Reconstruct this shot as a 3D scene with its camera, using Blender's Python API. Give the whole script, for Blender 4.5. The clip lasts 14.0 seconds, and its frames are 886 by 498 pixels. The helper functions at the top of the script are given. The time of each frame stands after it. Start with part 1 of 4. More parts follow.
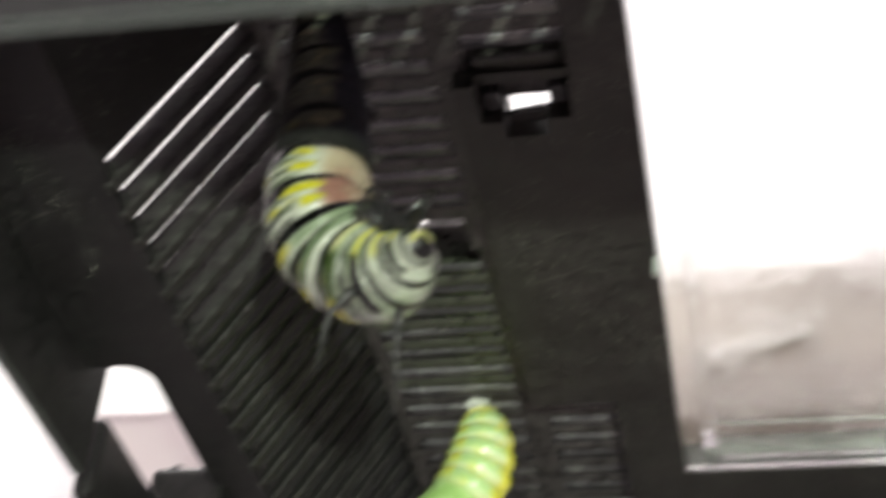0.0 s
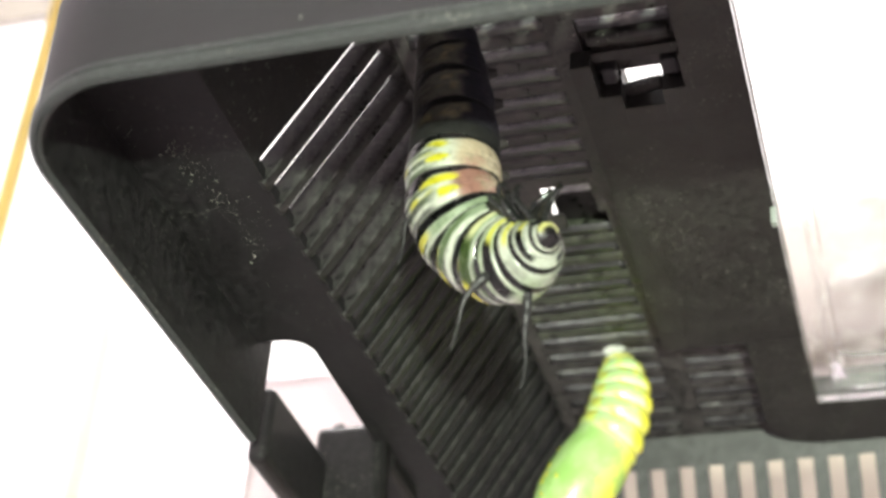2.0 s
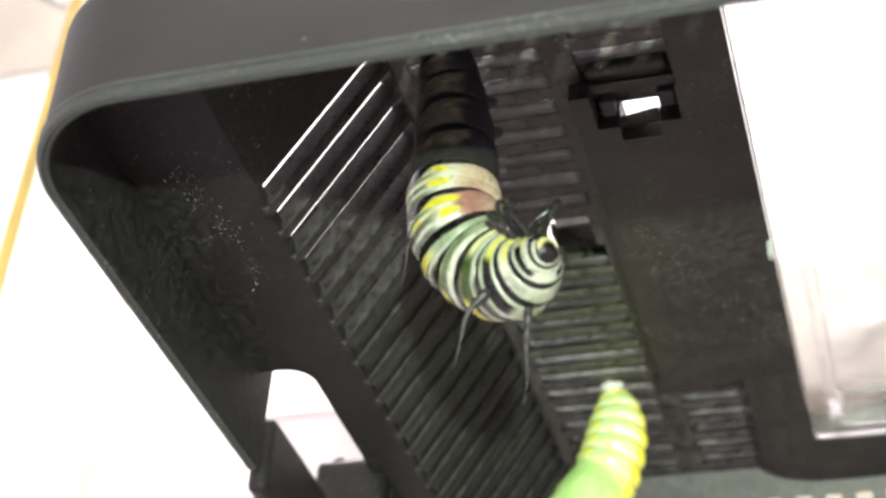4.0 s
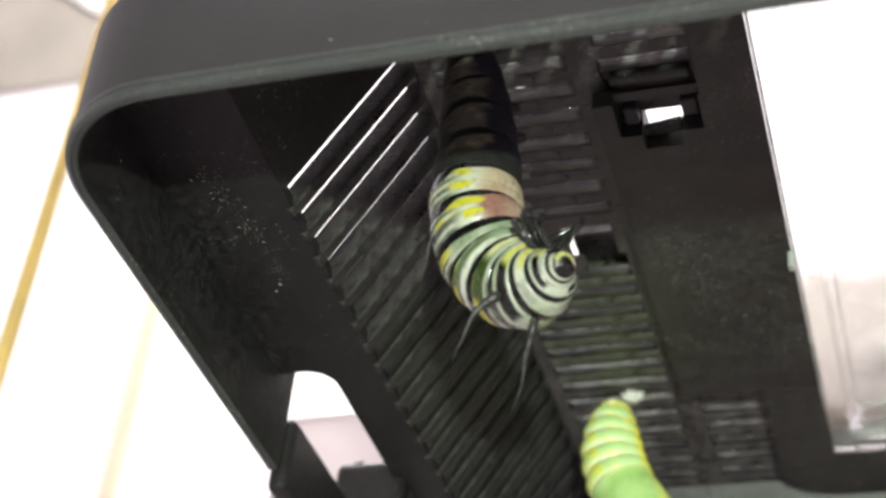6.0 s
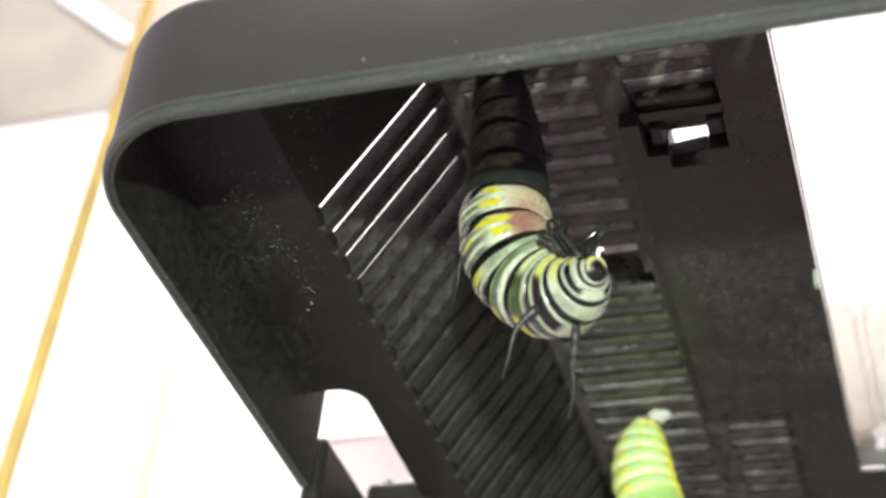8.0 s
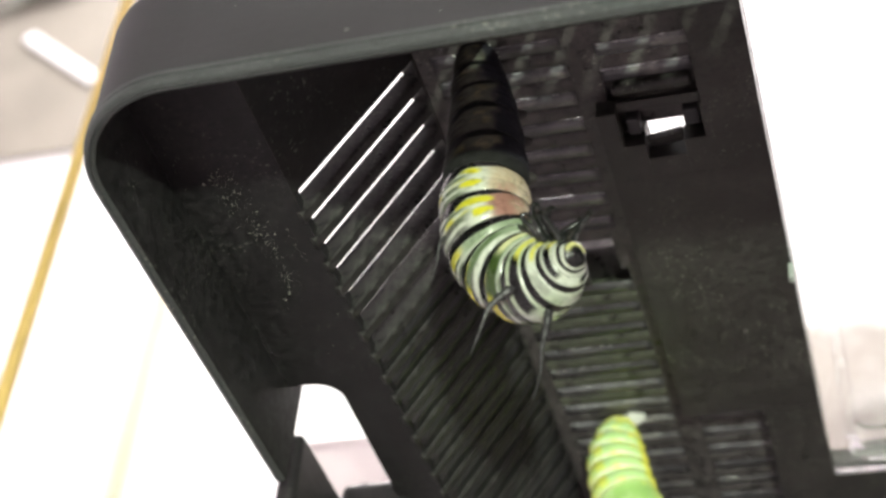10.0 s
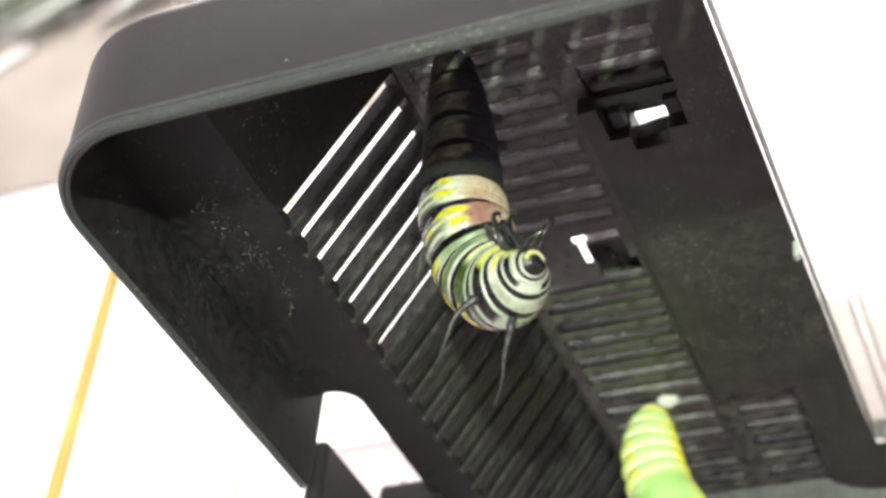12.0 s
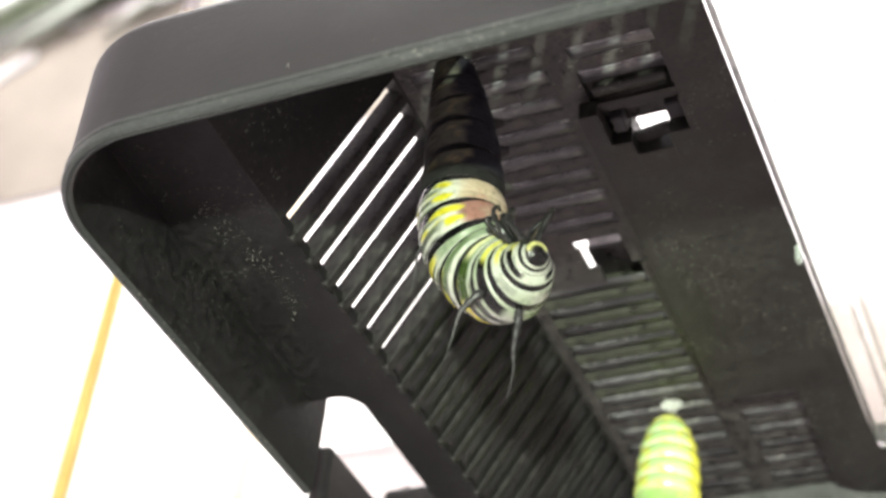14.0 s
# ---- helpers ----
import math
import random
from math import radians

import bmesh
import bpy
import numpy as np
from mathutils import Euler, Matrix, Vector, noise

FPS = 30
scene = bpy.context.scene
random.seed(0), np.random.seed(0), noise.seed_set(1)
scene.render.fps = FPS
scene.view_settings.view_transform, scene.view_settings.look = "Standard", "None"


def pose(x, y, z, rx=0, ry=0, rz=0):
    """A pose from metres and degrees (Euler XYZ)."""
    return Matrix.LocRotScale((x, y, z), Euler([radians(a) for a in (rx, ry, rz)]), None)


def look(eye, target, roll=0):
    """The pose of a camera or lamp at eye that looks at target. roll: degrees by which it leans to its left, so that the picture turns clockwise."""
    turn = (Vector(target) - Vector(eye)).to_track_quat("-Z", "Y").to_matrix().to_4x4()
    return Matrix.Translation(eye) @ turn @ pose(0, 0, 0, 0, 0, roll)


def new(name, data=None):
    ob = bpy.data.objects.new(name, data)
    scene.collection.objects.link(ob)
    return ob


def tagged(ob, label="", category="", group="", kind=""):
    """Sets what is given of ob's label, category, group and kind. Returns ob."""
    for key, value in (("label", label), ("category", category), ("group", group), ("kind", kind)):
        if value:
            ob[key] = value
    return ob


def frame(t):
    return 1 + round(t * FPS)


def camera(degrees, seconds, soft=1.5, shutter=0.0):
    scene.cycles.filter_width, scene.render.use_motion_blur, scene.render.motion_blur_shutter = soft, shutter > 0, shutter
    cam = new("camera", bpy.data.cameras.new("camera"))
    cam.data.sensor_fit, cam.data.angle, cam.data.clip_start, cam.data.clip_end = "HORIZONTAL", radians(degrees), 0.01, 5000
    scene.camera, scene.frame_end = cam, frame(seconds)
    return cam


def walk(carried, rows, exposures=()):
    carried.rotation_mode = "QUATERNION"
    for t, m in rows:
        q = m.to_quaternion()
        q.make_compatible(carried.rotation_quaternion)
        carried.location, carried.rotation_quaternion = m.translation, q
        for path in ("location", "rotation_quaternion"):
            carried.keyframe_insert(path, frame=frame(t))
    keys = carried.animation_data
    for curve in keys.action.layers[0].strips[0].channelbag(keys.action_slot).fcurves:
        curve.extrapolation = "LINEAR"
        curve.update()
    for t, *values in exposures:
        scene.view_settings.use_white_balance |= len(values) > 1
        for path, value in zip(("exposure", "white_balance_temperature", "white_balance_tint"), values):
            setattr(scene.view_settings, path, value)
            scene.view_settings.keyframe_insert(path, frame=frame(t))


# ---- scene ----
cam = camera(29.97, 14.0, soft=2.8, shutter=0.5)
cam.data.dof.use_dof, cam.data.dof.focus_distance, cam.data.dof.aperture_fstop = True, 0.188, 27.0
PATH = [
    (0, (0.06166, -0.11411, -0.10598), (0.02568, 0.03876, 0.01785), 4.70),
    (0.1, (0.06124, -0.11530, -0.10675), (0.02316, 0.03127, 0.00800), 5.57),
    (0.2, (0.05913, -0.11522, -0.10817), (0.02151, 0.03250, 0.00524), 4.97),
    (0.3, (0.06212, -0.11821, -0.10603), (0.02281, 0.03024, 0.00585), 5.03),
    (0.5, (0.06310, -0.12003, -0.10701), (0.02158, 0.03463, 0.01281), 4.00),
    (0.7, (0.06595, -0.12257, -0.10641), (0.02164, 0.02680, 0.00234), 5.03),
    (1, (0.06584, -0.12231, -0.10840), (0.01792, 0.03454, 0.00606), 4.76),
    (1.5, (0.06654, -0.12716, -0.10937), (0.01457, 0.02943, 0.00367), 4.62),
    (2, (0.06598, -0.12876, -0.11066), (0.01293, 0.02571, 0.00478), 4.44),
    (2.2, (0.06668, -0.12835, -0.11310), (0.01674, 0.01581, 0.00014), 4.31),
    (4.3, (0.06622, -0.12807, -0.11557), (0.01635, 0.01433, -0.00010), 4.99),
    (4.5, (0.06625, -0.12837, -0.11583), (0.01338, 0.02144, 0.00566), 5.13),
    (5, (0.06691, -0.12794, -0.11694), (0.01329, 0.02024, 0.00622), 5.83),
    (5.5, (0.06731, -0.12759, -0.11822), (0.01295, 0.02005, 0.00526), 6.27),
    (6, (0.06707, -0.12818, -0.11780), (0.01191, 0.01945, 0.00534), 6.61),
    (6.5, (0.06686, -0.12874, -0.11844), (0.01157, 0.01804, 0.00565), 6.53),
    (7, (0.06722, -0.12942, -0.11870), (0.01137, 0.01691, 0.00567), 6.63),
    (7.5, (0.06753, -0.12974, -0.11919), (0.01073, 0.01515, 0.00644), 7.04),
    (7.7, (0.06740, -0.12986, -0.11971), (0.01259, 0.00769, -0.00064), 7.20),
    (9.8, (0.06316, -0.12411, -0.12689), (0.01412, 0.01030, -0.00188), 6.16),
    (10, (0.06395, -0.12476, -0.12759), (0.01197, 0.01651, 0.00410), 6.19),
    (10.2, (0.06366, -0.12428, -0.12618), (0.01515, 0.00920, 0.00004), 5.89),
    (10.3, (0.06478, -0.12355, -0.12704), (0.01698, 0.00779, 0.00167), 5.70),
    (10.5, (0.06977, -0.12297, -0.12623), (0.01854, 0.01893, 0.00506), 5.27),
    (10.7, (0.07073, -0.12191, -0.12529), (0.01926, 0.01368, -0.00254), 4.57),
    (10.8, (0.07346, -0.12357, -0.12461), (0.01830, 0.01159, -0.00299), 4.99),
    (11, (0.07759, -0.12454, -0.12363), (0.01462, 0.01484, 0.00523), 5.48),
    (11.5, (0.08260, -0.12317, -0.12444), (0.01324, 0.01629, 0.00101), 6.16),
    (12, (0.08406, -0.12383, -0.12489), (0.01426, 0.01380, 0.00233), 6.45),
    (12.5, (0.08400, -0.12372, -0.12527), (0.01448, 0.01388, 0.00214), 6.29),
    (13, (0.08463, -0.12374, -0.12573), (0.01465, 0.01232, 0.00307), 6.52),
    (13.5, (0.08460, -0.12334, -0.12549), (0.01422, 0.01311, 0.00269), 6.53),
    (14, (0.08450, -0.12386, -0.12531), (0.01427, 0.01302, 0.00248), 6.46),
]
EXPOSURES = [(0.0, -0.7, 6500, 13), (0.4, 0.06, 6500, 13), (2.05, 0.07, 6500, 13), (2.3, 0.17, 6500, 13), (4.2, 0.12, 6480, 13), (4.5, 0.05, 6450, 13), (5.0, -0.38, 6400, 14), (7.2, -0.26, 6420, 14), (7.8, -0.1, 6450, 13), (9.8, -0.28, 6500, 13), (10.6, -0.24, 6500, 13), (11.2, 0.05, 6500, 13), (14.0, 0.12, 6500, 13)]
walk(cam, [(t, look(eye, target, roll)) for t, eye, target, roll in PATH], EXPOSURES)

# ---- light ----
world = bpy.data.worlds.new("world")
scene.world = world
world.use_nodes = True
world.node_tree.nodes["Background"].inputs[0].default_value = (1.0, 0.90, 0.84, 1)
world.node_tree.nodes["Background"].inputs[1].default_value = 0.11


def lamp(name, kind, m, energy, color, **more):
    data = bpy.data.lights.new(name, kind)
    data.energy, data.color = energy, color
    ob = new(name, data)
    ob.matrix_world = m
    if "size" in more:
        data.size = more["size"]
    if "radius" in more:
        data.shadow_soft_size = more["radius"]
    if "spot" in more:
        data.spot_size, data.spot_blend = radians(more["spot"]), 1.0
    return ob


# a hand torch held behind the camera, and an unseen lamp added to wash the wall behind the lid
LAMP_EYE = (0.205, -0.510, -0.238)
lamp("torch_light", "SPOT", look(LAMP_EYE, (0.02, 0.12, 0.025)), 30.0, (0.87, 1.0, 0.79), radius=0.010, spot=28)
lamp("wall_lamp_light", "AREA", look((-0.08, 0.06, 1.00), (-0.12, 0.30, 0.45)), 36.0, (1.0, 0.99, 0.97), size=0.3)

MM = 0.001
V = Vector


# ---- materials ----
def material(name, base, rough=0.5, metal=0.0, spec=0.5):
    m = bpy.data.materials.new(name)
    m.use_nodes = True
    b = m.node_tree.nodes["Principled BSDF"]
    b.inputs["Base Color"].default_value = (*base, 1)
    b.inputs["Roughness"].default_value = rough
    b.inputs["Metallic"].default_value = metal
    b.inputs["Specular IOR Level"].default_value = spec
    return m, m.node_tree.nodes, m.node_tree.links, b


def node(nodes, kind, **inputs):
    n = nodes.new(kind)
    for k, v in inputs.items():
        n.inputs[k.replace("_", " ")].default_value = v
    return n


def ramp(nodes, stops, interp="LINEAR"):
    r = nodes.new("ShaderNodeValToRGB")
    r.color_ramp.interpolation = interp
    e = r.color_ramp.elements
    while len(e) < len(stops):
        e.new(0.5)
    for el, (p, c) in zip(e, stops):
        el.position = p
        el.color = (*c, 1) if len(c) == 3 else c
    return r


def black_plastic(name, base, rough, dust, mottle=1.0, size=420.0):
    """Moulded black plastic: fine grain, a blotchy dried film, scuffs and dust specks."""
    m, n, l, b = material(name, base, rough)
    tc = n.new("ShaderNodeTexCoord")

    def noise(scale, detail, rough_=0.6):
        t = node(n, "ShaderNodeTexNoise", Scale=scale, Detail=detail, Roughness=rough_)
        l.new(tc.outputs["Object"], t.inputs["Vector"])
        return t.outputs["Fac"]

    def times(a, c):
        t = n.new("ShaderNodeMath")
        t.operation = "MULTIPLY"
        l.new(a, t.inputs[0])
        if isinstance(c, float):
            t.inputs[1].default_value = c
        else:
            l.new(c, t.inputs[1])
        return t.outputs[0]

    def stepped(a, *stops):
        r = ramp(n, list(stops))
        l.new(a, r.inputs[0])
        return r.outputs[0]

    grey = lambda x: (x, x, x)
    speck = node(n, "ShaderNodeTexVoronoi", Scale=1500.0, Randomness=1.0)
    torn = node(n, "ShaderNodeTexNoise", Scale=2600.0, Detail=2.0)
    l.new(tc.outputs["Object"], torn.inputs["Vector"])
    shove = n.new("ShaderNodeVectorMath")
    shove.operation = "MULTIPLY_ADD"
    l.new(torn.outputs["Color"], shove.inputs[0])
    shove.inputs[1].default_value = (0.0011, 0.0011, 0.0011)
    l.new(tc.outputs["Object"], shove.inputs[2])
    l.new(shove.outputs[0], speck.inputs["Vector"])
    dots = times(stepped(speck.outputs["Distance"], (0.12, grey(1)), (0.33, grey(0))), stepped(speck.outputs["Color"], (0.35, grey(0)), (0.8, grey(1))))
    dots = times(times(dots, stepped(noise(60.0, 4.0), (0.47, grey(0)), (0.62, grey(1)))), dust)
    k = mottle
    film = noise(size, 5.0, 0.7)
    broad = noise(90.0, 3.0)
    tint = noise(240.0, 3.0)
    green = tuple(c * (1 + 1.6 * k) + 0.004 * k * f for c, f in zip(base, (1.0, 1.25, 0.85)))
    brown = tuple(c * (1 + 1.2 * k) + 0.003 * k * f for c, f in zip(base, (1.5, 1.0, 1.1)))
    haze = n.new("ShaderNodeMixRGB")
    l.new(stepped(tint, (0.40, grey(0)), (0.60, grey(1))), haze.inputs[0])
    haze.inputs[1].default_value = (*brown, 1)
    haze.inputs[2].default_value = (*green, 1)
    coat = n.new("ShaderNodeMixRGB")
    coat.inputs[1].default_value = (*(c * (1 - min(0.35 * k, 0.6)) for c in base), 1)
    l.new(times(stepped(film, (0.38, grey(0)), (0.66, grey(1))), stepped(broad, (0.30, grey(0.35)), (0.65, grey(1)))), coat.inputs[0])
    l.new(haze.outputs[0], coat.inputs[2])
    mix = n.new("ShaderNodeMixRGB")
    mix.inputs[2].default_value = (0.50, 0.50, 0.42, 1)
    l.new(dots, mix.inputs[0])
    l.new(coat.outputs[0], mix.inputs[1])
    l.new(mix.outputs[0], b.inputs["Base Color"])
    l.new(stepped(film, (0.35, grey(rough * (1 - min(0.3 * k, 0.4)))), (0.65, grey(min(1, rough * (1 + 0.4 * k))))), b.inputs["Roughness"])
    bump = node(n, "ShaderNodeBump", Strength=0.35, Distance=0.00012)
    l.new(noise(1500.0, 4.0, 0.7), bump.inputs["Height"])
    l.new(bump.outputs[0], b.inputs["Normal"])
    return m


PLASTIC = black_plastic("black_plastic", (0.0190, 0.0172, 0.0168), 0.42, 0.6, 2.2, 700.0)
PLASTIC_GREEN = black_plastic("black_plastic_greenish", (0.0185, 0.0205, 0.0140), 0.45, 0.6, 2.4, 600.0)
# one plastic: lit end walls get a paler base, the dim side wall a darker
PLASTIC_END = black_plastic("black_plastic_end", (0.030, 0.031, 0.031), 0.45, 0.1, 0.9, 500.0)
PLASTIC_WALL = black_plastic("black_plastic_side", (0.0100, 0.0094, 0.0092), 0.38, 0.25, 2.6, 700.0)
PLASTIC_PLAIN = black_plastic("black_plastic_plain", (0.0116, 0.0108, 0.0112), 0.4, 0.25, 0.4, 700.0)
# darker tone that carries the shade of the ledge and the skirt's inner side
PLASTIC_DUSTY_SHADED = black_plastic("black_plastic_dusty_shaded", (0.0114, 0.0108, 0.0114), 0.5, 0.2, 0.8, 900.0)
PLASTIC_SMOOTH = black_plastic("black_plastic_smooth", (0.0265, 0.0255, 0.0270), 0.6, 0.06, 0.08)
PLASTIC_LIP = black_plastic("black_plastic_worn_lip", (0.033, 0.037, 0.036), 0.5, 0.9, 0.55, 2200.0)
PLASTIC_DOOR = black_plastic("black_plastic_door", (0.0122, 0.0116, 0.0106), 0.5, 0.4, 1.3, 1200.0)
for dull, gloss in ((PLASTIC_SMOOTH, 0.3), (PLASTIC_DUSTY_SHADED, 0.2), (PLASTIC_PLAIN, 0.25), (PLASTIC_WALL, 0.4), (PLASTIC_DOOR, 0.4), (PLASTIC, 0.45)):
    dull.node_tree.nodes["Principled BSDF"].inputs["Specular IOR Level"].default_value = gloss


def film_material(name, f):
    """Grey silk and dust stretched over the slots, wispy and uneven."""
    m, n, l, b = material(name, (0.07, 0.07, 0.068), 0.33)
    tc = n.new("ShaderNodeTexCoord")
    mp = n.new("ShaderNodeMapping")
    mp.inputs["Scale"].default_value = (0.6, 1.0, 1.0)
    l.new(tc.outputs["Object"], mp.inputs["Vector"])
    wisp = node(n, "ShaderNodeTexNoise", Scale=900.0, Detail=5.0, Roughness=0.7)
    broad = node(n, "ShaderNodeTexNoise", Scale=110.0, Detail=3.0)
    l.new(mp.outputs[0], wisp.inputs["Vector"])
    l.new(tc.outputs["Object"], broad.inputs["Vector"])
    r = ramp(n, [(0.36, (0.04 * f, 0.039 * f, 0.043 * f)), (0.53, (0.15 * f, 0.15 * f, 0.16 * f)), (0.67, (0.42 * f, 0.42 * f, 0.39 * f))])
    both = n.new("ShaderNodeMixRGB")
    both.inputs[0].default_value = 0.55
    l.new(wisp.outputs["Fac"], both.inputs[1])
    l.new(broad.outputs["Fac"], both.inputs[2])
    l.new(both.outputs[0], r.inputs[0])
    l.new(r.outputs[0], b.inputs["Base Color"])
    bump = node(n, "ShaderNodeBump", Strength=0.6, Distance=0.0002)
    l.new(wisp.outputs["Fac"], bump.inputs["Height"])
    l.new(bump.outputs[0], b.inputs["Normal"])
    return m


FILM = film_material("silk_film", 0.55)
FILM_THIN = film_material("thin_silk_film", 0.24)
FILM_SIDE = film_material("dark_side_film", 0.085)
FILM_THICK = film_material("dense_silk_film", 1.9)


def clear_plastic():
    m, n, l, b = material("clear_plastic", (1, 1, 1), 0.04)
    b.inputs["Transmission Weight"].default_value = 1.0
    b.inputs["IOR"].default_value = 1.46
    tc = n.new("ShaderNodeTexCoord")
    scuff = node(n, "ShaderNodeTexNoise", Scale=160.0, Detail=5.0, Roughness=0.7)
    l.new(tc.outputs["Object"], scuff.inputs["Vector"])
    r = ramp(n, [(0.4, (0.03,) * 3), (0.75, (0.22,) * 3)])
    l.new(scuff.outputs["Fac"], r.inputs[0])
    l.new(r.outputs[0], b.inputs["Roughness"])
    return m


CLEAR = clear_plastic()
MILKY, _, _, milk = material("milky_plastic", (0.66, 0.60, 0.60), 0.55)
milk.inputs["Transmission Weight"].default_value = 0.85
milk.inputs["IOR"].default_value = 1.12
FROST, *_ = material("frosted_plastic", (0.26, 0.29, 0.26), 0.35)


def painted(name, base, rough=0.7, scale=6.0, vary=0.12, bump=0.0):
    m, n, l, b = material(name, base, rough)
    tc = n.new("ShaderNodeTexCoord")
    a = node(n, "ShaderNodeTexNoise", Scale=scale, Detail=6.0, Roughness=0.6)
    f = node(n, "ShaderNodeTexNoise", Scale=scale * 25, Detail=3.0)
    for t in (a, f):
        l.new(tc.outputs["Object"], t.inputs["Vector"])
    r = ramp(n, [(0.3, tuple(c * (1 - vary) for c in base)), (0.7, tuple(min(1, c * (1 + vary * 0.5)) for c in base))])
    l.new(a.outputs["Fac"], r.inputs[0])
    l.new(r.outputs[0], b.inputs["Base Color"])
    if bump:
        bp = node(n, "ShaderNodeBump", Strength=0.3, Distance=bump)
        l.new(f.outputs["Fac"], bp.inputs["Height"])
        l.new(bp.outputs[0], b.inputs["Normal"])
    return m


WALL = painted("white_wall_paint", (0.82, 0.81, 0.80), 0.8, 4.0, 0.05, 0.0006)
BEIGE = painted("beige_board", (0.36, 0.325, 0.29), 0.7, 18.0, 0.4, 0.0004)
TAN = painted("tan_board", (0.34, 0.30, 0.235), 0.7, 9.0, 0.3, 0.0004)
TAUPE = painted("taupe_cloth", (0.27, 0.245, 0.20), 0.85, 9.0, 0.35, 0.0006)
GOLD = painted("varnished_bamboo", (0.80, 0.60, 0.18), 0.35, 40.0, 0.25)
CREAM = painted("cream_paint", (0.66, 0.58, 0.42), 0.6, 20.0, 0.1)
PALE = painted("pale_leaf", (0.32, 0.36, 0.30), 0.5, 20.0, 0.2)
MOTE = painted("grey_dust", (0.30, 0.30, 0.25), 0.8, 300.0, 0.3)
SILK = painted("white_silk", (0.75, 0.76, 0.72), 0.6, 200.0, 0.1)
LEAF = painted("green_leaf", (0.09, 0.12, 0.06), 0.5, 20.0, 0.3)
WHITE = painted("white_plastic", (0.8, 0.8, 0.78), 0.5, 20.0, 0.05)
# tones of the unseen room, raised to bounce more light onto the lid
ROOM = painted("grey_wall_paint", (0.60, 0.545, 0.575), 0.8, 4.0, 0.1)
TABLE = painted("table_wood", (0.50, 0.44, 0.46), 0.5, 12.0, 0.25)


# ---- mesh helpers ----
def mesh(name, bm, mat, smooth=False):
    me = bpy.data.meshes.new(name)
    bmesh.ops.recalc_face_normals(bm, faces=bm.faces)
    bm.to_mesh(me)
    bm.free()
    me.materials.append(mat)
    if smooth:
        for p in me.polygons:
            p.use_smooth = True
    return me


def part(name, bm, mat, parent, label="", smooth=False):
    ob = new(name, mesh(name, bm, mat, smooth))
    ob.parent = parent
    return tagged(ob, label)


def hexa(bm, a, b):
    """A solid between two quads of the same winding (corners in millimetres)."""
    va = [bm.verts.new(V(p) * MM) for p in a]
    vb = [bm.verts.new(V(p) * MM) for p in b]
    bm.faces.new(va)
    bm.faces.new(vb[::-1])
    for i in range(4):
        j = (i + 1) % 4
        bm.faces.new((va[j], va[i], vb[i], vb[j]))


def slab(bm, quad, off):
    off = V(off)
    hexa(bm, quad, [V(p) + off for p in quad])


def box(bm, x0, x1, y0, y1, z0, z1):
    slab(bm, [(x0, y0, z0), (x1, y0, z0), (x1, y1, z0), (x0, y1, z0)], (0, 0, z1 - z0))


def bevel(bm, width, segments=2):
    bmesh.ops.bevel(bm, geom=list(bm.edges), offset=width * MM, segments=segments, affect="EDGES", profile=0.5)
    return bm


def boxed(x0, x1, y0, y1, z0, z1, r=0.0, segments=2):
    bm = bmesh.new()
    box(bm, x0, x1, y0, y1, z0, z1)
    if r:
        bevel(bm, r, segments)
    return bm


def blend(a, b, k):
    return tuple(x + (y - x) * k for x, y in zip(a, b))


def step(x, lo, hi):
    k = min(max((x - lo) / (hi - lo), 0.0), 1.0)
    return k * k * (3 - 2 * k)


def stripe(f, a, b, soft=0.025):
    return step(f, a - soft, a + soft) * (1 - step(f, b - soft, b + soft))


def bar_bm(quad, off, along, c=0.22):
    """A straight bar: its inner face (quad) rounded along both long edges, then straight to the outer side."""
    off, along = V(off), V(along).normalized()
    q = [V(p) for p in quad]
    # corners 0 and 3 lie on the low edge of `along`, 1 and 2 on the high one
    side = (1, -1, -1, 1)
    rings = []
    for a in (0, 30, 60, 90):
        inset, depth = c * (1 - math.sin(radians(a))), c * (1 - math.cos(radians(a)))
        rings.append([p + along * inset * k + off.normalized() * depth for p, k in zip(q, side)])
    rings.append([p + off for p in q])
    bm = bmesh.new()
    vs = [[bm.verts.new(p * MM) for p in r] for r in rings]
    bm.faces.new(vs[0])
    bm.faces.new(vs[-1][::-1])
    for a, b in zip(vs, vs[1:]):
        for i in range(4):
            j = (i + 1) % 4
            bm.faces.new((a[j], a[i], b[i], b[j]))
    return bm


def bar_mesh(bm, mat):
    me = mesh("bar", bm, mat, True)
    me.set_sharp_from_angle(angle=radians(32))
    return me


# ---- the room ----
def room():
    def plain(name, mat, x0, x1, y0, y1, z0, z1, label, cat):
        ob = new(name, mesh(name, boxed(x0, x1, y0, y1, z0, z1), mat))
        return tagged(ob, label, cat, kind="structure")
    plain("wall_north", WALL, -900, 900, 300, 400, -600, 1200, "white painted wall behind the lid", "wall")
    # unseen walls, floor and ceiling, added to close the room and bounce light
    plain("wall_south", ROOM, -900, 900, -1000, -900, -600, 1200, "unseen grey wall added behind the camera", "wall")
    plain("wall_west", ROOM, -1000, -900, -1000, 400, -600, 1200, "unseen grey side wall added to close the room", "wall")
    plain("wall_east", ROOM, 900, 1000, -1000, 400, -600, 1200, "unseen grey side wall added to close the room", "wall")
    plain("floor", TABLE, -1000, 1000, -1000, 400, -700, -600, "unseen grey-brown floor added to bounce light upward", "floor")
    plain("ceiling", ROOM, -1000, 1000, -1000, 400, 1200, 1300, "unseen grey ceiling added to close the room", "ceiling")


room()

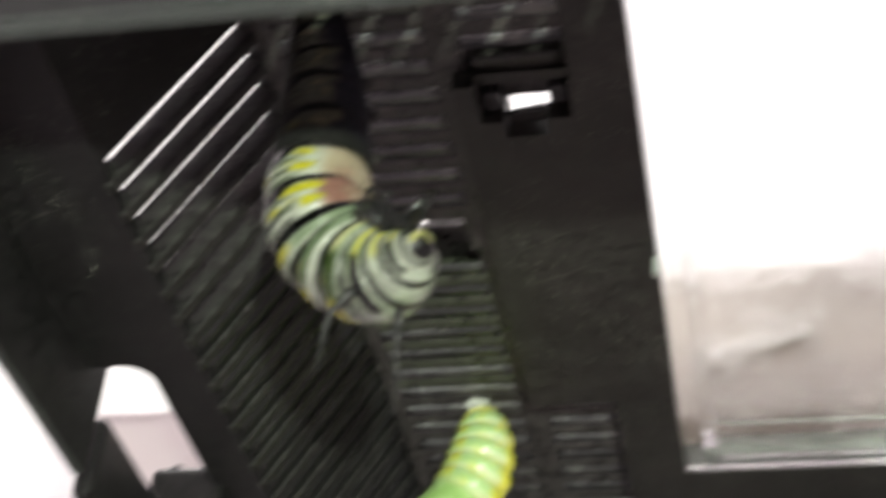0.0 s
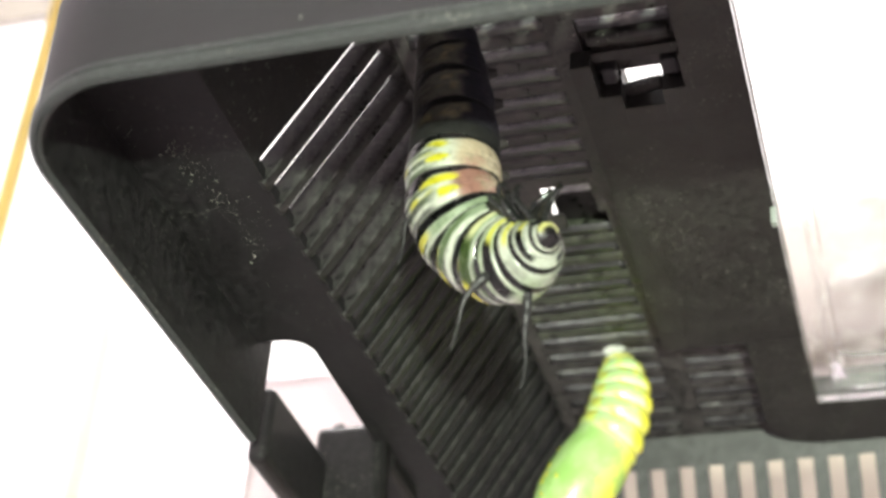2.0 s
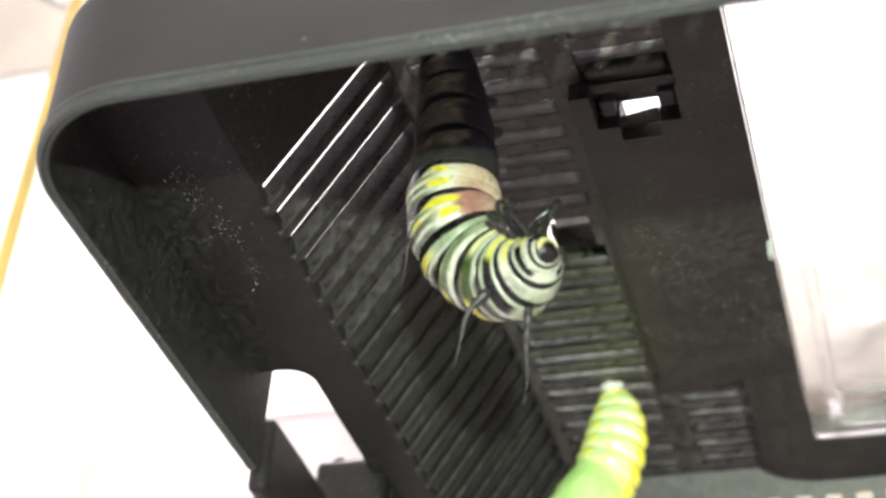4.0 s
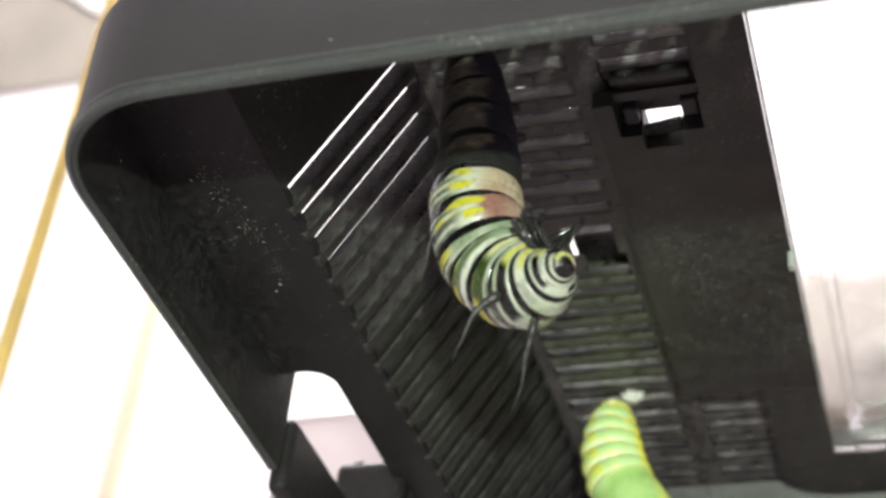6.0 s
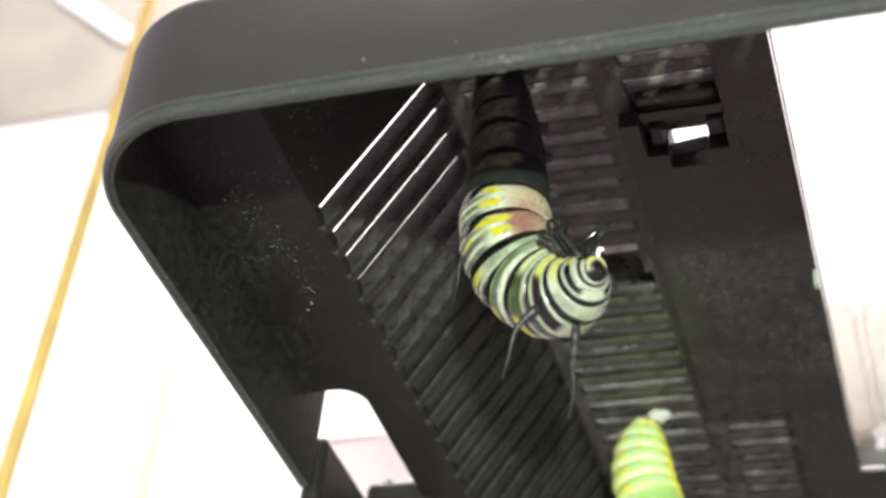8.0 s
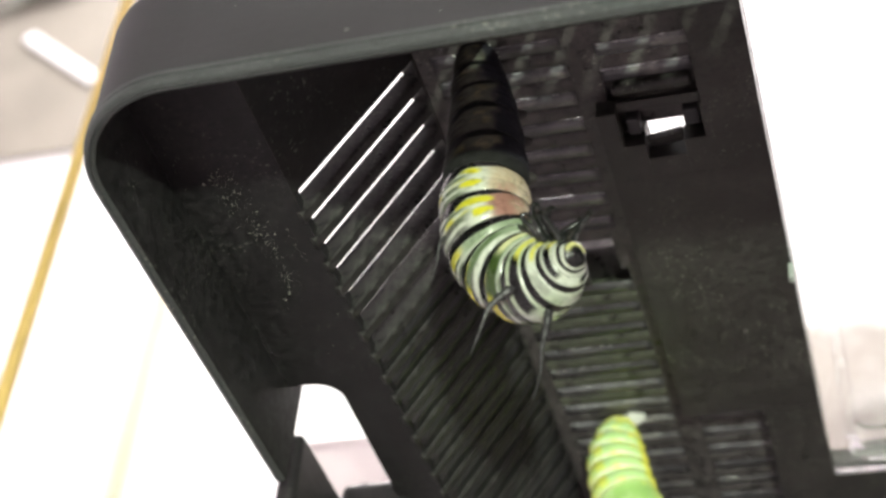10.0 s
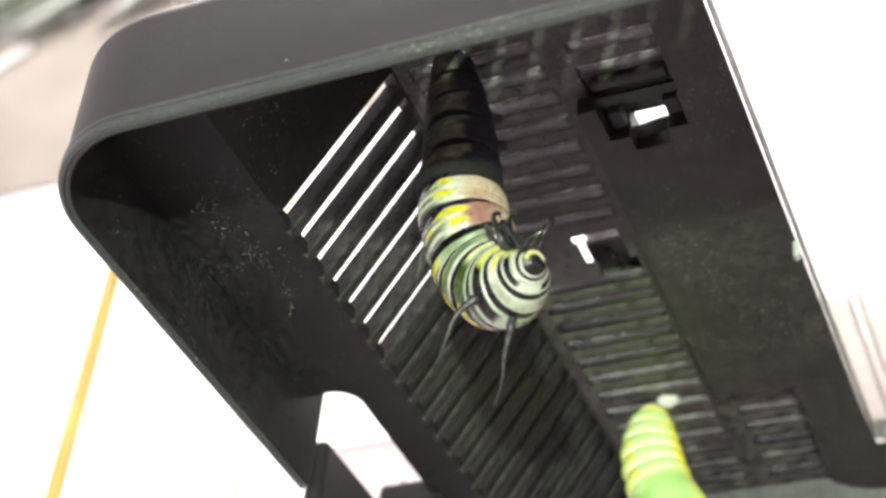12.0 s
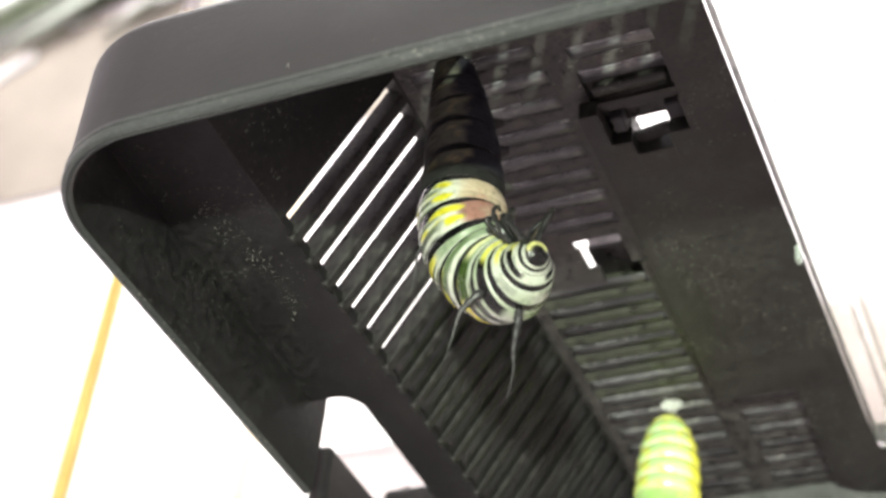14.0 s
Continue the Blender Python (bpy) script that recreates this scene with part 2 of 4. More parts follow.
# ---- the lid ----
X0, X1, Y0, Y1 = -15.5, 225.5, -29.4, 133.4      # outer skirt
WT = 1.5                                          # skirt's wall
ZB, ZT = -12.0, 5.8
PITCH, SLOT, SHIFT = 4.5, 2.8, 0.0
PLATE, PTH = 20.4, 3.1                            # plate's underside and thickness
LX0, LX1 = 0.0, 11.7                              # sloped left wall, foot and head
NY0, NY1 = -18.0, -3.5                            # near wall
FY0, FY1 = 116.0, 104.0                           # far wall
RX0, RX1 = 210.0, 198.3                           # right wall
NSLOT = 24
PSLOT, PSHIFT = 2.1, 0.4
WALLTH = 2.4
PX = 13.4                                          # where the plate's slots begin
NOTCH = (38.6, 66.0)

lid = tagged(new("insect_keeper_lid"), "black plastic insect keeper lid with slotted sides and clear door", "lid")


def rounded_path(x0, x1, y0, y1, r, n=10):
    pts = []
    for cx, cy, a0 in ((x1 - r, y0 + r, -90), (x1 - r, y1 - r, 0), (x0 + r, y1 - r, 90), (x0 + r, y0 + r, 180)):
        for i in range(n + 1):
            a = radians(a0 + 90 * i / n)
            pts.append((cx + r * math.cos(a), cy + r * math.sin(a)))
    return pts


def skirt():
    """The skirt as an extruded section that follows the rounded outline; open where the carrying handle sits."""
    # section: inset from the outline, height
    sec = [(0.33, ZT - 1.8), (0.45, ZT - 1.0), (0.8, ZT - 0.3), (1.2, ZT), (WT, ZT - 0.1), (WT, 0.0), (WT, ZB + 0.8), (WT - 0.2, ZB + 0.25), (WT - 0.6, ZB),
           (0.95, ZB), (0.8, ZB + 0.2), (0.65, ZB), (0.35, ZB + 0.02), (0.1, ZB + 0.2), (0.0, ZB + 0.55), (0.0, ZB + 0.95), (0.3, ZB + 1.1), (0.3, ZB + 1.2), (0.0, ZB + 1.35), (0.02, ZB + 1.8), (0.25, ZB + 2.05), (0.3, ZB + 5.0)]
    R = 13.5
    base = rounded_path(X0, X1, Y0, Y1, R, 14)
    # begin at the notch: the left side runs from high y to low y after the third corner
    k = 15 * 3
    ring = base[k:] + base[:k]
    low = 1.7 / ZT
    ring = ring[:15] + [(20.0, Y0), (25.0, Y0), (185.0, Y0), (190.0, Y0)] + ring[15:]
    pts = [(X0, NOTCH[0])] + ring + [(X0, NOTCH[1])]
    bm = bmesh.new()
    rows = []
    for i, (x, y) in enumerate(pts):
        a, b = pts[max(i - 1, 0)], pts[min(i + 1, len(pts) - 1)]
        t = V((b[0] - a[0], b[1] - a[1], 0)).normalized()
        inward = V((-t.y, t.x, 0))
        cut = low if y == Y0 and 22 < x < 188 else 1.0      # the near side is cut down between its ends
        flare = 0.75 * step(-x, 0.0, 12.0)                    # the short side leans outward
        rows.append([bm.verts.new((V((x - (flare * (z - ZB) / (ZT - ZB) if d < 1.0 else 0.0), y, z * cut if z > 0 else z)) + inward * d) * MM) for d, z in sec])
    n = len(sec)
    for r, s in zip(rows, rows[1:]):
        for j in range(n):
            f = bm.faces.new((r[j], r[(j + 1) % n], s[(j + 1) % n], s[j]))
            f.material_index = 2 if j in (4, 5, 6) else 0          # the inner side, its shade put into a darker tone
    bm.faces.new(rows[0])
    bm.faces.new(rows[-1][::-1])
    lip = [f for f in bm.faces if max(v.co.z for v in f.verts) < (ZB + 2.4) * MM and f.material_index == 0]
    for f in lip:
        f.material_index = 1
    ob = part("skirt", bm, PLASTIC_SMOOTH, lid, "black skirt with a rounded corner and a lipped edge", True)
    ob.data.materials.append(PLASTIC_LIP)
    ob.data.materials.append(PLASTIC_DUSTY_SHADED)
    ob.data.set_sharp_from_angle(angle=radians(35))


skirt()


def prism(outline, z0, z1):
    bm = bmesh.new()
    lo = [bm.verts.new(V((x, y, z0)) * MM) for x, y in outline]
    hi = [bm.verts.new(V((x, y, z1)) * MM) for x, y in outline]
    bm.faces.new(lo)
    bm.faces.new(hi[::-1])
    for k in range(len(lo)):
        j = (k + 1) % len(lo)
        bm.faces.new((lo[k], lo[j], hi[j], hi[k]))
    return bm


def shelf():
    i = WT + 0.02
    z0, z1 = 0.0, 1.6
    xe, xh, ya, yb = -0.7, -7.4, 34.6, 68.0
    n, r = 8, 3.6
    arc = [(xh - r + r * math.cos(radians(90 * k / n)), ya + r - r * math.sin(radians(90 * k / n))) for k in range(n + 1)]
    rc = 11.2
    near = [(X0 + i + rc - rc * math.cos(radians(90 * k / n)), Y0 + i + rc - rc * math.sin(radians(90 * k / n))) for k in range(n + 1)]
    far = [(X0 + i + rc - rc * math.sin(radians(90 * k / n)), Y1 - i - rc + rc * math.cos(radians(90 * k / n))) for k in range(n + 1)]
    outline = [(xe, Y0 + i), (xe, Y1 - i)] + far + [(X0 + i, yb), (xh, yb)] + arc + [(X0 + i, ya)] + near
    part("ledge", prism(outline, z0, z1), PLASTIC_DUSTY_SHADED, lid, "flat dusty black ledge with the handle's cut-out")
    part("ledge", boxed(xe, RX0, Y0 + i, NY0, z0, z1), PLASTIC_DUSTY_SHADED, lid)
    part("ledge", boxed(xe, RX0, FY0, Y1 - i, z0, z1), PLASTIC, lid)
    part("ledge", boxed(RX0, X1 - i, Y0 + i + rc, Y1 - i - rc, z0, z1), PLASTIC, lid)


shelf()


def wall_ends():
    """The solid ends of the sloped left wall and the plain right wall."""
    last = PITCH * (NSLOT - 1) + SLOT + SHIFT
    first = SHIFT
    nl = V((-(PLATE), 0, LX1 - LX0)).normalized() * WALLTH      # outward of the left wall
    nr = V((PLATE, 0, RX0 - RX1)).normalized() * WALLTH
    fx, fz = LX0 - 0.7, -0.02 + 0.0
    for quad, off in (([(fx, NY0, fz), (fx, first, fz), (LX1, first, PLATE), (LX1, NY1, PLATE)], nl),
                      ([(fx, last, fz), (fx, FY0, fz), (LX1, FY1, PLATE), (LX1, last, PLATE)], nl),
                      ([(RX0, NY0, 0), (RX0, FY0, 0), (RX1, FY1, PLATE), (RX1, NY1, PLATE)], nr)):
        bm = bmesh.new()
        slab(bm, quad, off)
        part("side_wall", bm, PLASTIC_PLAIN, lid, "solid sloped black side wall")


wall_ends()


def bars_left():
    nl = V((-(PLATE), 0, LX1 - LX0)).normalized() * WALLTH
    w = PITCH - SLOT
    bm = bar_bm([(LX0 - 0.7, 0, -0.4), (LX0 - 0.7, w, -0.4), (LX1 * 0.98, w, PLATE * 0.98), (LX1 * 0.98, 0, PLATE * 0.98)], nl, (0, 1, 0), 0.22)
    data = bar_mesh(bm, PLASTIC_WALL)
    for k in range(NSLOT - 1):
        ob = new("bar", data)
        ob.parent = lid
        ob.location = (0, (PITCH * k + SLOT + SHIFT) * MM, 0)


bars_left()


def top_rail():
    """The solid strip that closes the left wall's slots under the plate."""
    nl = V((-(PLATE), 0, LX1 - LX0)).normalized() * WALLTH
    at = lambda u, y: (LX1 * u, y, PLATE * u)
    bm = bmesh.new()
    slab(bm, [at(0.98, SHIFT), at(0.98, PITCH * (NSLOT - 1) + SLOT + SHIFT), at(1.12, FY1 - 1), at(1.12, NY1 + 2)], nl)
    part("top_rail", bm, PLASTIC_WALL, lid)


top_rail()


def plate():
    """Rails and solid fields of the plate round the slots, the panel and the door's opening."""
    z0, z1 = PLATE, PLATE + PTH
    ya, yb = NY1, FY1
    fields = [(LX1, PX, ya, yb), (29.4, 33.0, ya, yb), (PX, 29.4, ya, PSHIFT), (33.0, 51.0, 23.2, 76.0), (44.2, 51.0, ya, 23.2),
              (44.6, 51.0, 76.0, yb), (51.0, RX1, 93.0, yb), (160.0, RX1, ya, 93.0), (33.0, 44.2, ya, 2.2), (33.0, 44.2, 4.3, 6.2),
              (33.0, 36.5, 17.0, 23.2), (41.5, 44.2, 17.0, 23.2), (PX, 29.4, PITCH * 7 + PSHIFT + PSLOT, 36.2), (PX, 29.4, 101.7, 108.0), (33.0, 44.6, 101.7, 108.0)]
    for x0, x1, a, b in fields:
        part("plate_field", boxed(x0, x1, a, b, z0, z1), PLASTIC, lid)
    # thin web round the latch, with the openings on two sides of its tongue
    for x0, x1, a, b in ((PX, 21.8, 36.2, 42.4), (28.4, 29.4, 36.2, 42.4), (21.8, 22.2, 38.0, 42.4), (PX, 23.7, 42.4, 45.4)):
        part("latch_web", boxed(x0, x1, a, b, z0, z0 + 0.5), PLASTIC, lid)
    part("slot_film", boxed(23.85, 28.38, 36.3, 37.9, z0 + 0.25, z0 + 0.4), FILM_THICK, lid, "grey film across the latch's opening")
    # roof of the hinge's pocket
    part("pocket_roof", boxed(33.0, 44.2, 6.2, 17.0, z0 + 1.2, z1), PLASTIC, lid)
    w = PITCH - PSLOT
    one = bar_mesh(bar_bm([(PX, 0, z0), (PX, w, z0), (29.4, w, z0), (29.4, 0, z0)], (0, 0, PTH), (0, 1, 0), 0.6), PLASTIC)
    two = bar_mesh(bar_bm([(33.0, 0, z0), (33.0, w, z0), (44.4, w, z0), (44.4, 0, z0)], (0, 0, PTH), (0, 1, 0), 0.6), PLASTIC)
    # bars in a patch of greener tone
    greenish_one = one.copy()
    greenish_one.materials[0] = PLASTIC_GREEN
    for k in range(NSLOT - 2):
        for data, skip in ((greenish_one if 9 < k < 16 else one, k in (7, 8, 9)), (two, k < 17)):
            if not skip:
                ob = new("bar", data)
                ob.parent = lid
                ob.location = (0, (PITCH * k + PSLOT + PSHIFT) * MM, 0)


plate()


def slot_films():
    """A sagging film in each slot of the plate, higher at its near edge."""
    rng = random.Random(31)
    for x0, x1, ks in ((PX + 0.1, 29.3, [k for k in range(NSLOT) if k not in (8, 9)]), (33.1, 44.1, [0.4, 1.33] + list(range(17, NSLOT)))):
        for k in ks:
            y = PITCH * k + PSHIFT
            if y + PSLOT > FY1 - 1:
                continue
            bm = bmesh.new()
            n = 16
            rows, sag = [], 0.0
            for i in range(n + 1):
                x = x0 + (x1 - x0) * i / n
                sag = 0.6 * sag + rng.uniform(-0.06, 0.06)
                rows.append([bm.verts.new(V(p) * MM) for p in ((x, y + 0.05, PLATE + 0.35 + sag), (x, y + PSLOT - 0.05, PLATE + 0.12 + 0.3 * sag),
                                                              (x, y + PSLOT - 0.05, PLATE + 0.27 + 0.3 * sag), (x, y + 0.05, PLATE + 0.5 + sag))])
            for a, b in zip(rows, rows[1:]):
                for j in range(4):
                    bm.faces.new((a[j], a[(j + 1) % 4], b[(j + 1) % 4], b[j]))
            bm.faces.new(rows[0])
            bm.faces.new(rows[-1][::-1])
            # a ragged bright roll of silk along the near edge, heavier at one end
            strong = 1.0 if k < 8 else 0.8 if 14 < k < 19 else 0.12
            n, wide, last = 40, 0.0, None
            for i in range(n + 1):
                x = x0 + (x1 - x0) * i / n
                wide = 0.7 * wide + rng.uniform(-0.16, 0.28 - 0.20 * i / n)
                w = strong * min(max(0.12 + wide, 0.0), 0.8)
                y1, z = y + 0.12, PLATE + 0.28
                ring = [bm.verts.new(V(p) * MM) for p in ((x, y1, z - 0.05), (x, y1 + w * 0.5, z - 0.12 - 0.15 * w), (x, y1 + w, z - 0.04), (x, y1 + w * 0.5, z + 0.1))]
                if last and w > 0.03:
                    for j in range(4):
                        bm.faces.new((last[j], last[(j + 1) % 4], ring[(j + 1) % 4], ring[j])).material_index = 1
                last = ring
            ob = part("slot_film", bm, FILM_THIN if 9 < k < 15 or k > 19 else FILM, lid, "wispy grey film in a slot", True)
            ob.data.materials.append(FILM_THICK)


slot_films()


def side_films():
    """Thin dark sheets added to close the farther slots of the sloped side wall."""
    out = V((-PLATE, 0, LX1 - LX0)).normalized()
    rng = random.Random(8)
    for k in range(7, NSLOT - 1):
        y = PITCH * k + SHIFT
        bm = bmesh.new()
        n = 14
        rows = []
        for i in range(n + 1):
            u = 0.03 + 0.95 * i / n
            at = V((-0.7 + (LX1 + 0.7) * u, 0, PLATE * u))
            d0, d1 = (0.12 + rng.uniform(-0.06, 0.06) for _ in range(2))
            rows.append([bm.verts.new((at + out * d + V((0, w, 0))) * MM) for d, w in ((d0, y + 0.03), (d1, y + SLOT - 0.03), (d1 + 0.12, y + SLOT - 0.03), (d0 + 0.12, y + 0.03))])
        for a, b in zip(rows, rows[1:]):
            for j in range(4):
                bm.faces.new((a[j], a[(j + 1) % 4], b[(j + 1) % 4], b[j]))
        bm.faces.new(rows[0])
        bm.faces.new(rows[-1][::-1])
        part("slot_film", bm, FILM_SIDE, lid, "dark sheet added to close a side slot", True)


side_films()


def bars_across():
    """The near and the far sloped wall: bars side by side along x with solid ends."""
    pitch = 4.7
    x_first, n = 27.7 - 2.2 - 4.7 * 2, 38
    for foot, head, out in ((NY0, NY1, -1), (FY0, FY1, 1)):
        w = 2.2 if out > 0 else 1.8
        nrm = V((0, out * PLATE, abs(head - foot))).normalized() * WALLTH
        at = lambda u: (foot + (head - foot) * u, PLATE * u)
        bm = bmesh.new()
        ya, za = at(0.0)
        yb, zb = at(1.0)
        yc, zc = at(0.79 if out > 0 else 0.93)
        yd, zd = at(0.12)
        slab(bm, [(0, ya, za), (x_first, ya, za), (x_first, yb, zb), (LX1, yb, zb)], nrm)
        xe = x_first + pitch * n + w
        slab(bm, [(x_first, yc, zc), (xe, yc, zc), (xe, yb, zb), (x_first, yb, zb)], nrm)
        slab(bm, [(x_first, ya, za), (xe, ya, za), (xe, yd, zd), (x_first, yd, zd)], nrm)
        slab(bm, [(xe, ya, za), (RX0, ya, za), (RX1, yb, zb), (xe, yb, zb)], nrm)
        part("end_wall", bm, PLASTIC_END, lid, "sloped black end wall with upright slots")
        bm = bmesh.new()
        slab(bm, [(0, yd, zd), (w, yd, zd), (w, yc, zc), (0, yc, zc)], nrm)
        data = mesh("bar", bm, PLASTIC_END)
        for k in range(n + 1):
            ob = new("bar", data)
            ob.parent = lid
            ob.location = ((x_first + pitch * k) * MM, 0, 0)


bars_across()


def door_panel():
    """The black surround of the door, proud of the plate, with the clear door's opening."""
    z0, z1 = 17.8, PLATE - 0.02
    label = "flat black panel beside the clear door"
    part("door_surround", prism([(31.5, 23.2), (51.0, 23.2), (51.0, 74.0), (31.5, 74.0)], z0, z1), PLASTIC_DOOR, lid, label)
    for x0, x1, y0, y1, up in ((44.3, 51.0, NY1, 11.58, 0), (44.02, 51.0, 11.6, 17.3, 0), (31.5, 33.9, 11.6, 17.3, 0), (33.92, 44.0, 11.6, 13.1, 1.9), (31.5, 36.5, 17.32, 23.18, 0), (41.3, 51.0, 17.32, 23.18, 0), (36.52, 41.28, 19.8, 23.18, 0)):
        part("door_surround", boxed(x0, x1, y0, y1, z0 + up, z1), PLASTIC_DOOR, lid, label)
    n, r = 8, 7.5
    arc = [(43.0 + r - r * math.sin(radians(90 * k / n)), 105.0 - r + r * math.cos(radians(90 * k / n))) for k in range(n + 1)]
    outline = [(51.0, 74.02), (51.0, 93.0), (160.0, 93.0), (160.0, 105.0)] + arc + [(43.0, 74.02)]
    part("door_frame", bevel(prism(outline, z0, z1), 0.3, 2), PLASTIC_DOOR, lid, "black frame round the clear door")


door_panel()


def bent_strip(xo, yo, width, r, z0, z1, n=8):
    """An L of clear plastic along two sides of the door, its corner rounded."""
    arc = lambda x, y, q: [(x + q - q * math.cos(radians(90 * k / n)), y - q + q * math.sin(radians(90 * k / n))) for k in range(n + 1)]
    outer, inner = arc(xo, yo, r), arc(xo + width, yo - width, max(r - width, 0.6))
    outline = [(xo, NY1)] + outer + [(160.0, yo), (160.0, yo - width)] + inner[::-1] + [(xo + width, NY1)]
    return prism(outline, z0, z1)


def clear_door():
    z0 = 18.2
    door = part("clear_door", bent_strip(51.05, 92.9, 3.6, 1.5, z0, z0 + 1.6), CLEAR, lid, "clear plastic hinged door")
    part("door_rim", bent_strip(54.0, 91.4, 1.5, 4.0, z0 + 1.7, z0 + 6.0), CLEAR, door)
    bm = prism([(54.0, NY1), (54.0, 88.0), (55.2, 90.4), (57.5, 91.4), (160.0, 91.4), (160.0, NY1)], z0 + 6.1, z0 + 7.6)
    part("pane", bm, CLEAR, door)
    part("nub", boxed(50.5, 51.3, 42.5, 43.9, 15.4, z0 - 0.02, 0.3), FROST, door, "small frosted stop on the door's edge")
    for o in (door, *door.children):
        o.visible_shadow = False


clear_door()


def hinge_and_latch():
    z = 18.3
    hinge = part("hinge", boxed(33.9, 43.6, 8.7, 10.2, z + 1.0, z + 2.6, 0.5, 3), PLASTIC_DOOR, lid, "rounded black hinge barrel of the door")
    stop = part("hinge_stop", boxed(-2.36, 2.36, -0.9, 0.9, -0.5, 0.5, 0.25), PLASTIC_DOOR, hinge)
    stop.matrix_local = pose(38.9 * MM, 18.9 * MM, (z + 2.0) * MM, 0, 0, -9)
    part("hinge_ear", boxed(34.6, 36.3, 14.2, 16.8, z + 0.9, z + 3.2, 0.3), PLASTIC_SMOOTH, hinge)
    part("hinge_ear", boxed(41.6, 43.6, 13.8, 16.4, z + 0.9, z + 3.2, 0.3), PLASTIC_SMOOTH, hinge)
    part("latch", boxed(21.95, 31.5, 41.7, 53.0, PLATE + 3.15, PLATE + 4.2, 0.2), PLASTIC_WALL, lid, "black latch tongue of the door")


hinge_and_latch()


def handle():
    bm = boxed(-17.0, -14.2, 41.8, 66.0, -12.8, -1.9, 1.0, 3)
    ob = part("handle", bm, PLASTIC_PLAIN, lid, "black carrying handle folded against the skirt")
    part("pivot", boxed(-16.4, -5.8, 61.8, 65.9, -10.0, 3.2, 1.3, 4), PLASTIC_PLAIN, ob)
    part("pivot", boxed(-13.9, -5.8, 65.92, 78.0, -2.2, 3.2, 1.0, 3), PLASTIC_PLAIN, ob)


handle()


# ---- creatures ----
def tube(points, radii, per=6):
    """Points and radii along a smooth curve: (place, tangent, radius) samples."""
    out = []
    P = [V(p) for p in points]
    n = len(P)
    for i in range(n - 1):
        p0, p1, p2, p3 = P[max(i - 1, 0)], P[i], P[i + 1], P[min(i + 2, n - 1)]
        for k in range(per):
            t = k / per
            q = 0.5 * ((2 * p1) + (p2 - p0) * t + (2 * p0 - 5 * p1 + 4 * p2 - p3) * t * t + (3 * p1 - p0 - 3 * p2 + p3) * t ** 3)
            out.append((q, radii[i] + (radii[i + 1] - radii[i]) * t))
    out.append((P[-1], radii[-1]))
    return out


def sweep(samples, seg, uvs, name, mat, parent, label=""):
    """A closed skin round samples (place in mm, radius), with u along and v round it."""
    bm = bmesh.new()
    layer = bm.loops.layers.uv.new("UVMap")
    rings = []
    up = V((0, 1, 0))
    for i, (p, r) in enumerate(samples):
        a, c = samples[max(i - 1, 0)][0], samples[min(i + 1, len(samples) - 1)][0]
        t = (c - a).normalized()
        s = t.cross(up).normalized()
        u = s.cross(t).normalized()
        rings.append([bm.verts.new((p + (s * math.cos(2 * math.pi * k / seg) + u * math.sin(2 * math.pi * k / seg)) * r) * MM) for k in range(seg)])
    for i in range(len(rings) - 1):
        for k in range(seg):
            j = (k + 1) % seg
            f = bm.faces.new((rings[i][k], rings[i][j], rings[i + 1][j], rings[i + 1][k]))
            for lo, (uu, vv) in zip(f.loops, ((uvs[i], k), (uvs[i], k + 1), (uvs[i + 1], k + 1), (uvs[i + 1], k))):
                lo[layer].uv = (uu, vv / seg)
    for ring, uu in ((rings[0], uvs[0]), (rings[-1], uvs[-1])):
        f = bm.faces.new(ring)
        for k, lo in enumerate(f.loops):
            lo[layer].uv = (uu, k / seg)
    return part(name, bm, mat, parent, label, True)


# middle line and girth of the hanging body, from the hind claspers to the head
SPINE = [(19.1, 1.1, 20.6), (19.9, 1.5, 15.4), (20.7, 1.9, 9.4), (21.2, 2.4, 3.2), (21.4, 2.6, -2.4), (22.1, 3.0, -7.4), (23.7, 3.7, -11.2),
         (26.2, 3.0, -14.3), (28.6, 1.8, -15.9), (30.5, 0.4, -16.4), (31.8, -1.0, -16.5), (32.7, -1.9, -16.7), (33.3, -2.4, -17.0)]
GIRTH = [2.3, 3.4, 4.15, 4.7, 5.1, 5.2, 5.15, 4.9, 4.4, 3.45, 2.4, 1.5, 0.6]
# where one body ring ends and the next begins, in steps of the middle line
JOINTS = [0.0, 0.8, 1.46, 2.07, 2.79, 3.74, 4.5, 5.25, 5.9, 6.65, 7.5, 8.4, 9.3, 10.25, 12.0]
BELLY = V((0.80, -0.44, -0.40))          # the way the belly faces at the upper end
ROOT = V(SPINE[0])


def body_frames(per=24):
    """Samples along the body: place, girth, along, belly and flank."""
    sam = tube(SPINE, GIRTH, per=per)
    out, belly = [], BELLY
    for i, (p, r) in enumerate(sam):
        t = (sam[min(i + 1, len(sam) - 1)][0] - sam[max(i - 1, 0)][0]).normalized()
        belly = (belly - t * belly.dot(t)).normalized()
        out.append((p, r, t, belly, t.cross(belly)))
    return out


INK, MILK, LEMON = (0.005, 0.005, 0.005), (0.50, 0.53, 0.44), (0.52, 0.49, 0.03)
SAGE, MOSS, ASH = (0.19, 0.255, 0.15), (0.030, 0.058, 0.008), (0.26, 0.29, 0.23)
CLAY, SAND = (0.26, 0.11, 0.085), (0.42, 0.34, 0.23)


